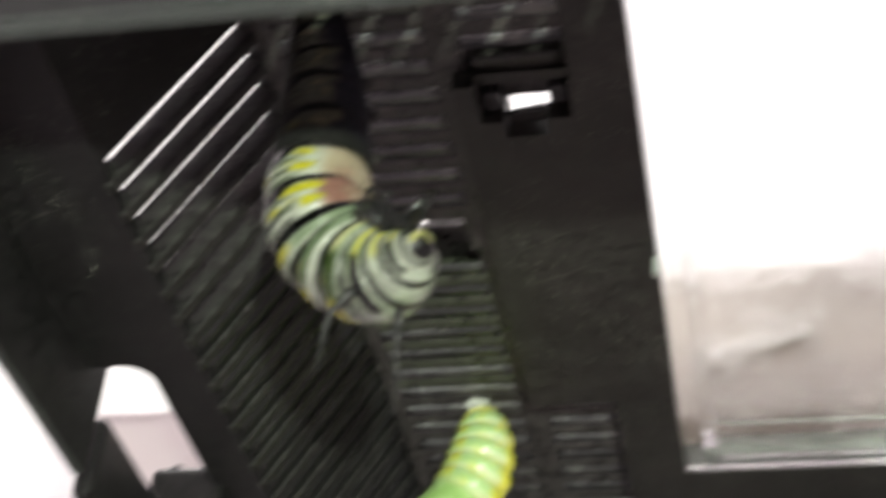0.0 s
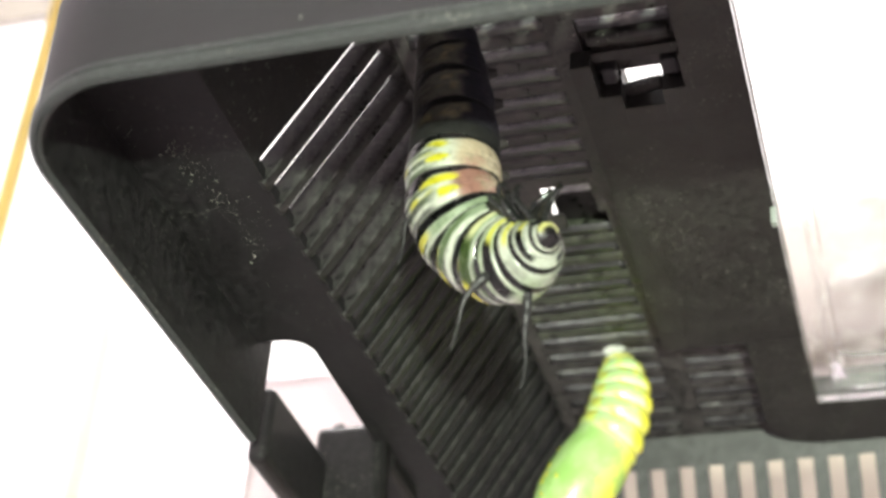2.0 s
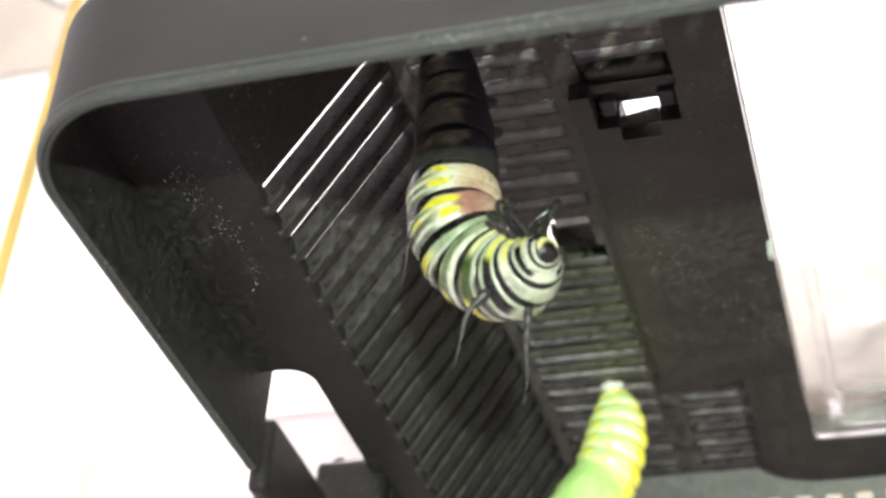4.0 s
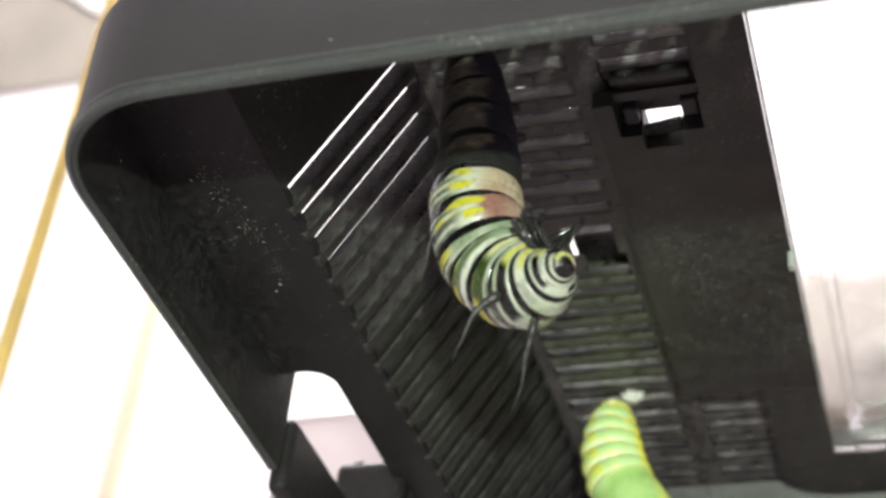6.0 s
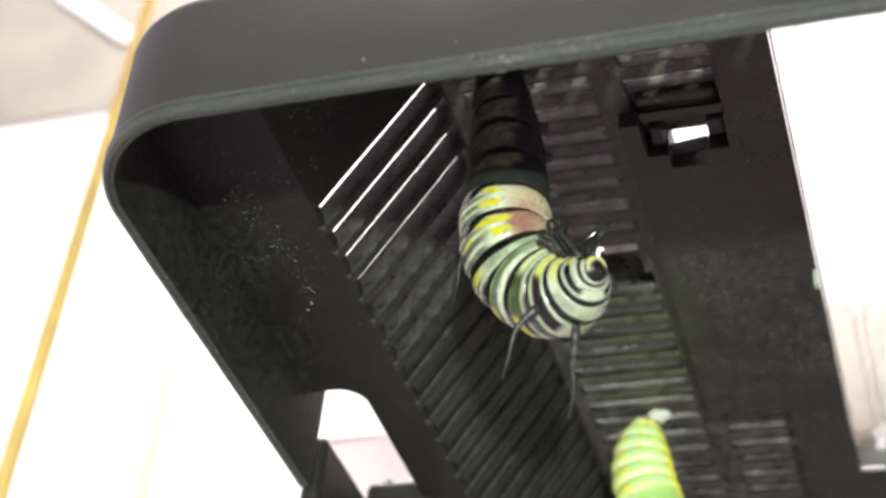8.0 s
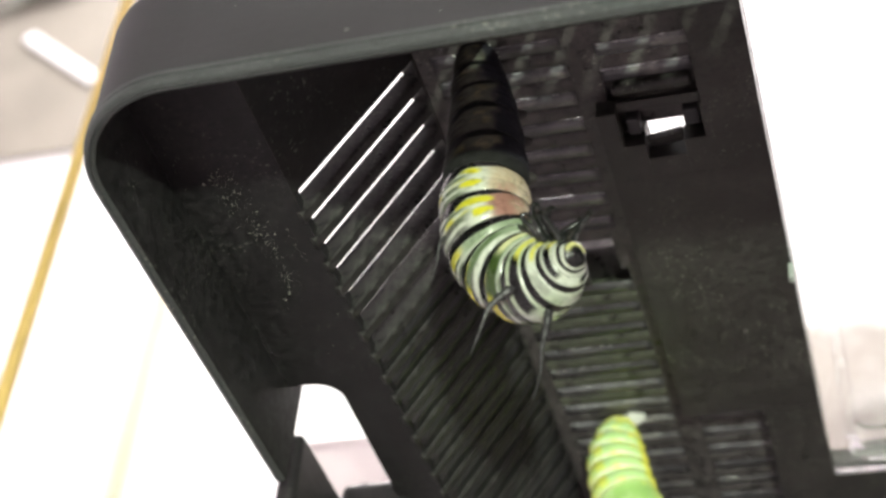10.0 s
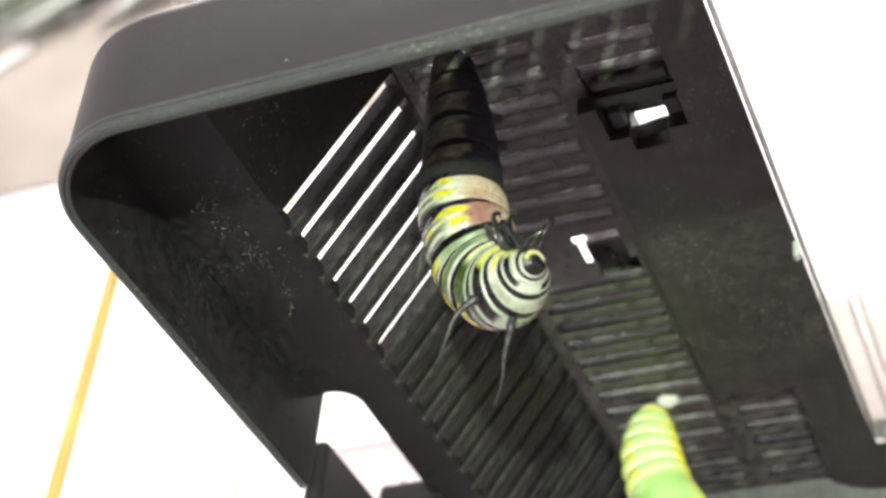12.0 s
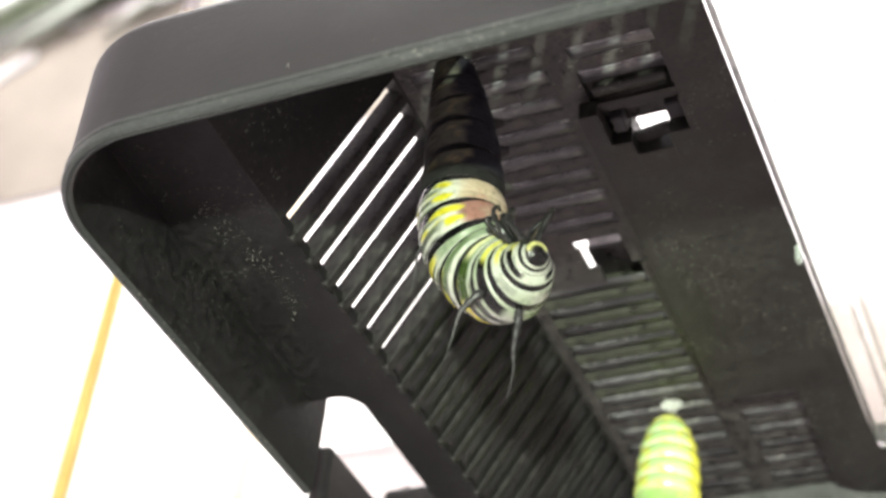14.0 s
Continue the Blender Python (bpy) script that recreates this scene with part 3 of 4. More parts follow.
def ring_colour(s, f, a, at):
    """Skin colour on body ring s at f along it and a degrees round it (0 belly, 90 the flank that bears the spots, 180 back)."""
    n1 = noise.noise(at * 260.0)
    n2 = noise.noise(at * 700.0 + V((7, 3, 1)))
    n3 = noise.noise(at * 1700.0 + V((2, 9, 4)))
    f = f + 0.055 * n1 + 0.03 * n2
    a = a + 7.0 * n2
    flank = step(abs(a), 62, 84)
    spots = stripe(a, 18, 66, 8)
    c = blend(MILK, ASH, step(n1 + 0.5 * n2, -0.1, 0.7) * 0.55)
    if s < 10:
        # fine lines on flank and back
        lines = flank if s < 7 else step(abs(a), 92, 112)
        dark = blend(INK, MOSS, step(n1 + 0.5 * n2, -0.3, 0.5))
        for lo, hi, col, k in ((0.24, 1.0, dark, 0.8), (0.36, 0.46, MILK, 1), (0.57, 0.68, blend(MILK, LEMON, step(n2, -0.2, 0.4)), 1), (0.82, 0.91, MILK, 0.9)):
            c = blend(c, col, lines * k * stripe(f, lo, hi))
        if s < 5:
            # the lid's shade put into the colour: near-black underside between the prolegs, darkened olive flank
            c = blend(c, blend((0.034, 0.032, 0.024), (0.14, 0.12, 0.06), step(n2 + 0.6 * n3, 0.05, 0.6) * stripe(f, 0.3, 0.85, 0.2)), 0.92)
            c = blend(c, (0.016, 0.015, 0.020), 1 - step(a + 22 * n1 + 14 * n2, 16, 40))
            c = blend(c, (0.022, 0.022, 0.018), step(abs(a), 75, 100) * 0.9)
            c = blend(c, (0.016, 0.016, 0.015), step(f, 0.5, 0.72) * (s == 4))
        elif s in (5, 6):
            worn = 1 - step(a + 10 * n1, 26, 52)
            c = blend(c, blend(CLAY, SAND, step(n1 + 0.3 * n3 + (0.6 if s == 5 else 0.0) + 0.012 * max(-a - 25, 0), -0.1, 0.6)), worn * 0.92)
            for mid, size in ((0.38, 0.13), (0.74, 0.11)):
                d = math.hypot((f - mid) / size, (a - 58 - 14 * n1) / (17 if mid < 0.5 else 13)) + 0.5 * n2
                c = blend(c, LEMON, 1 - step(d, 0.7, 1.15))
        else:
            c = blend(c, SAGE, (1 - step(abs(a), 85, 105)) * stripe(f, 0.36, 0.90, 0.10) * 0.9)
            c = blend(c, blend(MOSS, SAGE, 0.35), (1 - step(a, -20, 25)) * stripe(f, 0.15, 0.97, 0.1) * 0.75)
            c = blend(c, LEMON, 0.75 * stripe(a, 96, 130, 8) * stripe(f, 0.30, 0.62, 0.05))
            if s == 9:
                c = blend(c, blend(MILK, LEMON, 0.4), stripe(a, 15, 75, 15) * stripe(f, 0.15, 0.75, 0.1))
                c = blend(c, MOSS, stripe(a, 70, 165, 12) * stripe(f, 0.38, 0.86, 0.06))
            elif s == 8:
                c = blend(c, blend(MOSS, SAGE, 0.4), stripe(a, 40, 150, 15) * stripe(f, 0.42, 0.70, 0.06))
                c = blend(c, MILK, stripe(a, 40, 150, 15) * stripe(f, 0.76, 0.96, 0.03))
            if s > 7:
                # yellow and black rim low on the back
                c = blend(c, LEMON, stripe(a, 128, 176, 8) * stripe(f, 0.42, 0.66, 0.04))
                c = blend(c, INK, stripe(a, 128, 176, 8) * stripe(f, 0.68, 0.82, 0.03))
        width = 0.24 + 0.20 * stripe(abs(a), 78, 118, 10) * step(n1 + n2, -0.7, 0.2) if s < 7 else 0.38 + 0.08 * n2
        width *= 1 - 0.45 * (1 - step(a, 12, 40)) * (s < 7) - 0.4 * step(-a, 20, 70)
        k = stripe(f, 0.0, width, 0.03) + stripe(f, 1.0, 1.2, 0.03)
        c = blend(c, INK, min(k, 1) * (1 - 0.45 * step(-a, 40, 100)))
    elif s < 13:
        # the white fore rings: a fine black hoop, and a bold bar across the back
        c = blend((0.43, 0.46, 0.38), (0.31, 0.37, 0.25), step(n1, -0.2, 0.5))
        c = blend(c, LEMON, stripe(a, 20, 80, 10) * stripe(f, 0.62, 0.92, 0.05) * 0.8)
        bar = (stripe(abs(a), 70, 158, 6), 0.35 * stripe(abs(a), 110, 150, 6), stripe(abs(a), 60, 150, 6))[s - 10]
        hoop = (1.0, 1.0, 1.0)[s - 10] * stripe(f, 0.0, (0.30, 0.42, 0.36)[s - 10] + 0.06 * n2, 0.03)
        c = blend(c, INK, max(hoop, bar * stripe(f, 0.52, 0.90, 0.03)))
    else:
        # head: black face, a pale wedge and a yellow brow
        c = INK
        for lo, hi in ((0.02, 0.20), (0.38, 0.58)):
            c = blend(c, MILK, stripe(f, lo, hi, 0.03) * step(abs(a - 20), 18, 34))
        c = blend(c, blend(LEMON, MILK, 0.4), stripe(f, 0.66, 0.86, 0.04) * stripe(abs(a), 0, 75, 10))
    c = blend(c, tuple(x * 0.70 for x in c), step(n3, 0.1, 0.6))
    return tuple(x * 0.86 for x in c)


def caterpillar_skin(name, dry):
    m, n, l, b = material(name, (0.6, 0.62, 0.45), 0.2)
    b.inputs["Subsurface Weight"].default_value = 0.08
    b.inputs["Subsurface Radius"].default_value = (0.002, 0.0016, 0.0008)
    b.inputs["Subsurface Scale"].default_value = 0.4
    b.inputs["Coat Weight"].default_value = 0.45 - 0.45 * dry
    b.inputs["Specular IOR Level"].default_value = 0.3 - 0.2 * dry
    b.inputs["Coat Roughness"].default_value = 0.08
    hue = n.new("ShaderNodeAttribute")
    hue.attribute_name = "hue"
    l.new(hue.outputs["Color"], b.inputs["Base Color"])
    tc = n.new("ShaderNodeTexCoord")
    fine = node(n, "ShaderNodeTexNoise", Scale=1300.0, Detail=3.0)
    fold = node(n, "ShaderNodeTexNoise", Scale=420.0, Detail=2.0)
    for t in (fine, fold):
        l.new(tc.outputs["Object"], t.inputs["Vector"])
    wet = ramp(n, [(0.35, (0.13 + 0.4 * dry,) * 3), (0.65, (0.36 + 0.4 * dry,) * 3)])
    l.new(fold.outputs["Fac"], wet.inputs[0])
    l.new(wet.outputs[0], b.inputs["Roughness"])
    bump = node(n, "ShaderNodeBump", Strength=0.6, Distance=0.0002)
    l.new(fine.outputs["Fac"], bump.inputs["Height"])
    l.new(bump.outputs[0], b.inputs["Normal"])
    return m


SKIN = caterpillar_skin("caterpillar_skin", 0.0)
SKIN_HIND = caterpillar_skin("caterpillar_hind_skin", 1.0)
BLACK, *_ = material("caterpillar_black", (0.012, 0.013, 0.012), 0.12)
THREAD, *_ = material("filament_black", (0.022, 0.021, 0.022), 0.4)
DULL, *_ = material("proleg_black", (0.014, 0.011, 0.010), 0.7)
cat = tagged(new("caterpillar"), "striped black, white and yellow caterpillar hanging in a J shape", "caterpillar")
cat.location = ROOT * MM


def body_ring(s, frames, around=88):
    """One ring of the body, swollen between its two joints, with tucked-in ends."""
    per = (len(frames) - 1) / (len(SPINE) - 1)
    lo, hi = JOINTS[s] * per, JOINTS[s + 1] * per
    n = 30
    last = s == len(JOINTS) - 2
    bm = bmesh.new()
    hue = bm.verts.layers.float_color.new("hue")
    rows = []
    for k in range(-2, n + (1 if last else 4)):
        f = k / n
        g = min(max(lo + (hi - lo) * f, 0), len(frames) - 1.001)
        i = int(g)
        p, r, t, v, w = (x + (y - x) * (g - i) for x, y in zip(frames[i], frames[i + 1]))
        swell = 0.95 + 0.065 * math.sin(math.pi * min(max(f, 0), 1)) ** 0.55
        if f < 0 or f > 1:
            swell -= 0.9 * (abs(f - 0.5) - 0.5)
        if last:
            r = max(r, 1.55 * math.sqrt(max(1 - f ** 3, 0.01)))
        # a fine crease two thirds along
        swell -= 0.018 * stripe(f, 0.60, 0.66, 0.05) if s < 10 else 0.0
        row = []
        for q in range(around):
            a = 2 * math.pi * q / around
            way = v * math.cos(a) + w * math.sin(a)
            place = p + way * r * swell * (1 + 0.008 * math.sin(3 * a + s))
            vert = bm.verts.new((place - ROOT) * MM)
            deg = math.degrees(a)
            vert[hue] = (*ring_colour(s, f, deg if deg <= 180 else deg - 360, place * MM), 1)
            row.append(vert)
        rows.append(row)
    for a, b in zip(rows, rows[1:]):
        for q in range(around):
            bm.faces.new((a[q], a[(q + 1) % around], b[(q + 1) % around], b[q]))
    bm.faces.new(rows[0])
    bm.faces.new(rows[-1][::-1])
    if last:
        return part("head", bm, SKIN, cat, "small black and white striped head capsule", True)
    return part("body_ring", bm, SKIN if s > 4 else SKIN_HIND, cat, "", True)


def thread(name, pts, r0, r1, mat, parent, label, rough=0.0, per=10):
    sam = tube([V(p) - ROOT for p in pts], [1.0] * len(pts), per=per)
    n = len(sam) - 1
    sm = [(p, (r1 + (r0 - r1) * (1 - i / n) ** (1.8 if rough > 0.2 else 1.0)) * (1 + rough * math.sin(2.1 * i) * math.cos(0.7 * i))) for i, (p, _) in enumerate(sam)]
    return sweep(sm, 8, [0.0] * len(sm), name, mat, parent, label)


def caterpillar():
    frames = body_frames()
    rings = [body_ring(s, frames) for s in range(len(JOINTS) - 1)]
    # thin fleshy filaments
    for ring, pts, r in ((9, [(26.6, 0.6, -17.4), (25.5, -0.6, -18.9), (23.6, -0.6, -20.6), (22.5, 0.0, -22.9), (21.4, 0.6, -25.4)], 0.85),
                         (10, [(29.0, 2.4, -18.6), (28.9, 2.5, -20.8), (28.2, 3.0, -24.0), (27.9, 3.6, -26.6), (27.0, 4.2, -29.4)], 0.75),
                         (6, [(18.4, 0.8, -8.4), (17.5, 0.4, -9.9), (17.1, 1.1, -11.6), (16.4, 1.8, -13.9)], 0.34)):
        thread("filament", pts, r, 0.06, THREAD, rings[ring], "thin black filament", 0.3)
    # jointed legs bunched on the belly side behind the head
    rng = random.Random(5)
    per = (len(frames) - 1) / (len(SPINE) - 1)
    for k in range(10):
        s = 11 + k // 5
        g = int((JOINTS[s] + (JOINTS[s + 1] - JOINTS[s]) * (0.1 + 0.17 * (k % 5))) * per)
        p, r, t, v, w = frames[g]
        side = 1 if k % 2 else -1
        way = (v * 0.8 + V((0.15, -0.4, 1.0)) + w * rng.uniform(0.2, 0.8) * side).normalized()
        base = p + way * r * 0.93
        knee = base + way * rng.uniform(1.3, 2.2) - t * rng.uniform(0.1, 0.8) + w * 0.3 * side
        shin = knee + (way * 0.8 + t * rng.uniform(-0.4, 0.8) + w * rng.uniform(0.2, 0.8) * side).normalized() * rng.uniform(1.4, 2.2)
        bend = shin + (t * rng.uniform(0.5, 1.2) + v * 0.2 - w * 0.2 * side).normalized() * rng.uniform(0.5, 0.8)
        claw = bend + (t * 0.5 - v * rng.uniform(0.6, 1.0)).normalized() * rng.uniform(0.5, 0.9)
        thread("leg", [base, knee, shin, bend, claw], 0.44, 0.13, BLACK, rings[s], "curled glossy black leg", 0.18, 6)
    # stubby prolegs along the belly
    for s in (4, 5, 2, 3):
        g = int((JOINTS[s] + JOINTS[s + 1]) * 0.5 * per)
        p, r, t, v, w = frames[g]
        way = (v * 0.55 - w * 0.83).normalized()
        base = p + way * r * 0.8
        thread("proleg", [base, base + way * 0.9, base + way * 1.5 - t * 0.1, base + way * 1.9 - t * 0.2], 0.95, 0.45, DULL, rings[s], "stubby dark proleg")
    return rings


BODY_RINGS = caterpillar()

PUPA_AT = V((23.1, 77.3, 20.2))


def pupa_skin(name, stops, blotch, strength):
    m, n, l, b = material(name, (0.35, 0.55, 0.12), 0.42)
    b.inputs["Coat Weight"].default_value = 0.35
    b.inputs["Coat Roughness"].default_value = 0.2
    b.inputs["Subsurface Weight"].default_value = 0.15
    b.inputs["Subsurface Radius"].default_value = (0.0015, 0.002, 0.0006)
    b.inputs["Subsurface Scale"].default_value = 0.5
    uv = n.new("ShaderNodeUVMap")
    sep = n.new("ShaderNodeSeparateXYZ")
    l.new(uv.outputs[0], sep.inputs[0])
    tc = n.new("ShaderNodeTexCoord")
    blot = node(n, "ShaderNodeTexNoise", Scale=260.0, Detail=4.0)
    l.new(tc.outputs["Object"], blot.inputs["Vector"])
    bands = ramp(n, stops)
    l.new(sep.outputs["X"], bands.inputs[0])
    mix = n.new("ShaderNodeMixRGB")
    bl = ramp(n, [(0.43, (0, 0, 0)), (0.54, (strength,) * 3)])
    l.new(blot.outputs["Fac"], bl.inputs[0])
    l.new(bl.outputs[0], mix.inputs[0])
    l.new(bands.outputs[0], mix.inputs[1])
    mix.inputs[2].default_value = (*blotch, 1)
    # a yellow flush down one side
    side = ramp(n, [(0.0, (0.85,) * 3), (0.10, (0.7,) * 3), (0.24, (0, 0, 0)), (0.86, (0, 0, 0)), (0.97, (0.85,) * 3)])
    l.new(sep.outputs["Y"], side.inputs[0])
    patchy = ramp(n, [(0.38, (0.1,) * 3), (0.60, (1, 1, 1))])
    flecks = node(n, "ShaderNodeTexNoise", Scale=260.0, Detail=3.0)
    l.new(tc.outputs["Object"], flecks.inputs["Vector"])
    l.new(flecks.outputs["Fac"], patchy.inputs[0])
    flush = n.new("ShaderNodeMixRGB")
    flush.blend_type = "MULTIPLY"
    flush.inputs[0].default_value = 1.0
    l.new(side.outputs[0], flush.inputs[1])
    l.new(patchy.outputs[0], flush.inputs[2])
    yellow = n.new("ShaderNodeMixRGB")
    l.new(flush.outputs[0], yellow.inputs[0])
    l.new(mix.outputs[0], yellow.inputs[1])
    yellow.inputs[2].default_value = (0.80, 0.74, 0.04, 1)
    mix = yellow
    # pale freckles and yellow dots
    dot = node(n, "ShaderNodeTexVoronoi", Scale=330.0)
    l.new(tc.outputs["Object"], dot.inputs["Vector"])
    near = ramp(n, [(0.10, (0.8, 0.8, 0.8)), (0.30, (0, 0, 0))])
    l.new(dot.outputs["Distance"], near.inputs[0])
    pick = ramp(n, [(0.62, (0, 0, 0)), (0.75, (1, 1, 1))])
    l.new(dot.outputs["Color"], pick.inputs[0])
    both = n.new("ShaderNodeMixRGB")
    both.blend_type = "MULTIPLY"
    both.inputs[0].default_value = 1.0
    l.new(near.outputs[0], both.inputs[1])
    l.new(pick.outputs[0], both.inputs[2])
    spots = n.new("ShaderNodeMixRGB")
    l.new(both.outputs[0], spots.inputs[0])
    l.new(mix.outputs[0], spots.inputs[1])
    spots.inputs[2].default_value = (0.88, 0.80, 0.10, 1)
    l.new(spots.outputs[0], b.inputs["Base Color"])
    rel = node(n, "ShaderNodeBump", Strength=0.4, Distance=0.0002)
    l.new(blot.outputs["Fac"], rel.inputs["Height"])
    l.new(rel.outputs[0], b.inputs["Normal"])
    return m


PUPA = pupa_skin("pupa_abdomen", [(0.0, (0.70, 0.80, 0.50)), (0.12, (0.60, 0.74, 0.40)), (0.30, (0.46, 0.66, 0.30)), (0.70, (0.42, 0.62, 0.25)), (0.86, (0.56, 0.72, 0.36)), (0.96, (0.74, 0.82, 0.54))], (0.68, 0.68, 0.07), 0.8)
WING = pupa_skin("pupa_wing_case", [(0.0, (0.74, 0.80, 0.44)), (0.09, (0.62, 0.74, 0.30)), (0.15, (0.34, 0.55, 0.17)), (0.6, (0.30, 0.52, 0.14)), (0.85, (0.36, 0.55, 0.12)), (1.0, (0.50, 0.54, 0.13))], (0.46, 0.64, 0.28), 0.6)
# abdomen rings and wing case: length and the radii at both ends
RINGS = [(2.5, 2.8, 3.8), (2.6, 3.8, 4.4), (2.6, 4.4, 4.7), (2.7, 4.65, 4.8), (2.8, 4.8, 4.9)]
DOT = painted("yellow_dot", (0.72, 0.68, 0.06), 0.4, 300.0, 0.15)
pupa = tagged(new("chrysalis"), "fresh green and yellow chrysalis wriggling on its silk pad", "chrysalis")
pupa.location = PUPA_AT * MM


def pupa_parts():
    pieces = []
    for i, (ln, r0, r1) in enumerate(RINGS):
        n = 6
        pts = [(V((0, 0, -ln * k / n)), (r0 + (r1 - r0) * k / n) * (0.92 + 0.11 * math.sin(math.pi * k / n))) for k in range(-1, n + 2)]
        if i == 0:
            pts = [(V((0, 0, 1.5)), 0.5), (V((0, 0, 1.35)), 1.3), (V((0, 0, 1.0)), 2.0), (V((0, 0, 0.5)), 2.5)] + pts[1:]
        us = [min(max(-p.z / ln, 0), 1) for p, _ in pts]
        pieces.append(sweep(pts, 24, us, "abdomen_ring", PUPA, pupa))
    prof = [(-0.4, 4.6), (0.3, 4.95), (0.9, 4.75), (2, 4.95), (4.5, 5.25), (7.5, 5.3), (10.5, 5.0), (13, 4.3), (14.8, 3.3), (15.9, 2.1), (16.3, 0.7)]
    pts = [(V((0, 0, -z)), r) for z, r in prof]
    us = [i / (len(pts) - 1) for i in range(len(pts))]
    pieces.append(sweep(pts, 28, us, "wing_case", WING, pupa, "smooth green wing case with yellow dots"))
    for a, z, r in ((215, 5.2, 0.42), (222, 8.0, 0.5), (226, 10.6, 0.55), (255, 9.4, 0.4), (196, 11.6, 0.4), (240, 12.4, 0.35)):
        rim = 5.3 - 0.011 * max(z - 6.0, 0) ** 2.3
        bm = bmesh.new()
        bmesh.ops.create_uvsphere(bm, u_segments=10, v_segments=6, radius=r * MM)
        dot = part("yellow_dot", bm, DOT, pieces[-1], "raised yellow dot", True)
        way = V((math.cos(radians(a)), math.sin(radians(a)), 0))
        dot.matrix_local = Matrix.Translation((way * (rim - 0.15) + V((0, 0, -z))) * MM) @ way.to_track_quat("Z", "Y").to_matrix().to_4x4() @ Matrix.Diagonal((1.3, 1.0, 0.45, 1))
    return pieces


PUPA_PIECES = pupa_parts()

# ---- beyond the lid ----
def beyond():
    bm = bmesh.new()
    bmesh.ops.create_cone(bm, cap_ends=True, segments=20, radius1=1.45 * MM, radius2=1.45 * MM, depth=0.9)
    rod = new("bamboo_stick", mesh("bamboo_stick", bm, GOLD, True))
    rod.location = (-0.0949, 0.084, 0.15)
    tagged(rod, "thin upright yellow bamboo stick with a white sleeve", "stick")
    bm = bmesh.new()
    bmesh.ops.create_cone(bm, cap_ends=True, segments=20, radius1=1.9 * MM, radius2=1.9 * MM, depth=0.06)
    part("sleeve", bm, WHITE, rod, "white plastic sleeve", True).location = (0, 0, 0.038)
    board = new("beige_board", mesh("beige_board", boxed(-38, 500, 286, 299.7, 151, 205, 2), BEIGE))
    tagged(board, "beige wooden board fixed along the white wall", "board")
    # an added strip that stands in for the white streak on the door's pane
    strip = new("white_strip", mesh("white_strip", boxed(-17, 17, -0.8, 0.8, -1.6, 1.6, 0.5), WHITE))
    strip.matrix_world = pose(0.062, 0.2850, 0.1755, 0, -17, 0)
    tagged(strip, "short white strip added for the streak on the clear door", "strip")
    # stands close beside the skirt, its upper part reaching in over the rim
    bm = prism([(-31.0, -600.0), (-17.2, -600.0), (-17.2, 5.9), (-6.0, 5.9), (-6.0, 18.3), (-31.0, 18.3)], 0.0, 2.5)
    pink = new("pinkish_panel", mesh("pinkish_panel", bm, MILKY))
    pink.matrix_world = pose(0, 0.0745, 0, 90)
    tagged(pink, "pale pinkish frosted plastic panel standing beside the lid", "panel")
    low = new("tan_board", mesh("tan_board", boxed(-38, 500, 262, 280, -600, 106, 2), TAN))
    tagged(low, "low tan board standing before the white wall", "board")
    val = new("taupe_band", mesh("taupe_band", boxed(-900, -150, 299.0, 299.7, 352, 468), TAUPE))
    tagged(val, "taupe cloth band along the upper wall", "wall band")
    cord = new("cream_strip", mesh("cream_strip", boxed(-202, -198, 293, 299.7, -600, 350, 1), CREAM))
    tagged(cord, "narrow cream strip running up the white wall", "strip")
    slat = new("white_tag", mesh("white_tag", boxed(-29, 29, -0.6, 0.6, -3.2, 3.2, 0.4), WHITE))
    slat.matrix_world = pose(-0.284, 0.2983, 0.414, 0, 42, 0)
    tagged(slat, "short white plastic tag on the taupe band", "tag")
    bit = new("white_tag", mesh("white_tag", boxed(-16, 16, -0.6, 0.6, -4, 4, 0.4), WHITE))
    bit.matrix_world = pose(-0.384, 0.2983, 0.447, 0, -28, 0)
    tagged(bit, "stubby white plastic tag on the taupe band", "tag")


beyond()


def blade(length, width, bend):
    """A long folded leaf, pointed at both ends, along x."""
    bm = bmesh.new()
    n = 12
    rows = []
    for k in range(n + 1):
        t = k / n
        w = width * math.sin(math.pi * (0.06 + 0.94 * t)) ** 0.7 * 0.5 + 0.3
        z = -bend * t * t
        rows.append([bm.verts.new(V(p) * MM) for p in ((length * t, 0.8, z + w), (length * t, 0, z), (length * t, 0.8, z - w), (length * t, 1.4, z))])
    for a, b in zip(rows, rows[1:]):
        for j in range(4):
            bm.faces.new((a[j], a[(j + 1) % 4], b[(j + 1) % 4], b[j]))
    bm.faces.new(rows[0])
    bm.faces.new(rows[-1][::-1])
    return bm


def hanging_plant():
    plant = tagged(new("hanging_plant"), "dark green long-leaved plant against the upper wall", "plant")
    plant.location = (-0.52, 0.2955, 0.452)
    rng = random.Random(11)
    for k in range(16):
        ob = part("leaf", blade(250 + 60 * rng.random(), 8 + 5 * rng.random(), 14 * rng.random()), LEAF if k % 2 else PALE, plant, "", True)
        ob.location = (0.016 * k, -0.002 * (k % 3), 0.006 * (k % 4))
        ob.rotation_euler = (0, radians(-16 - 1.6 * k + 6 * rng.random()), 0)


hanging_plant()


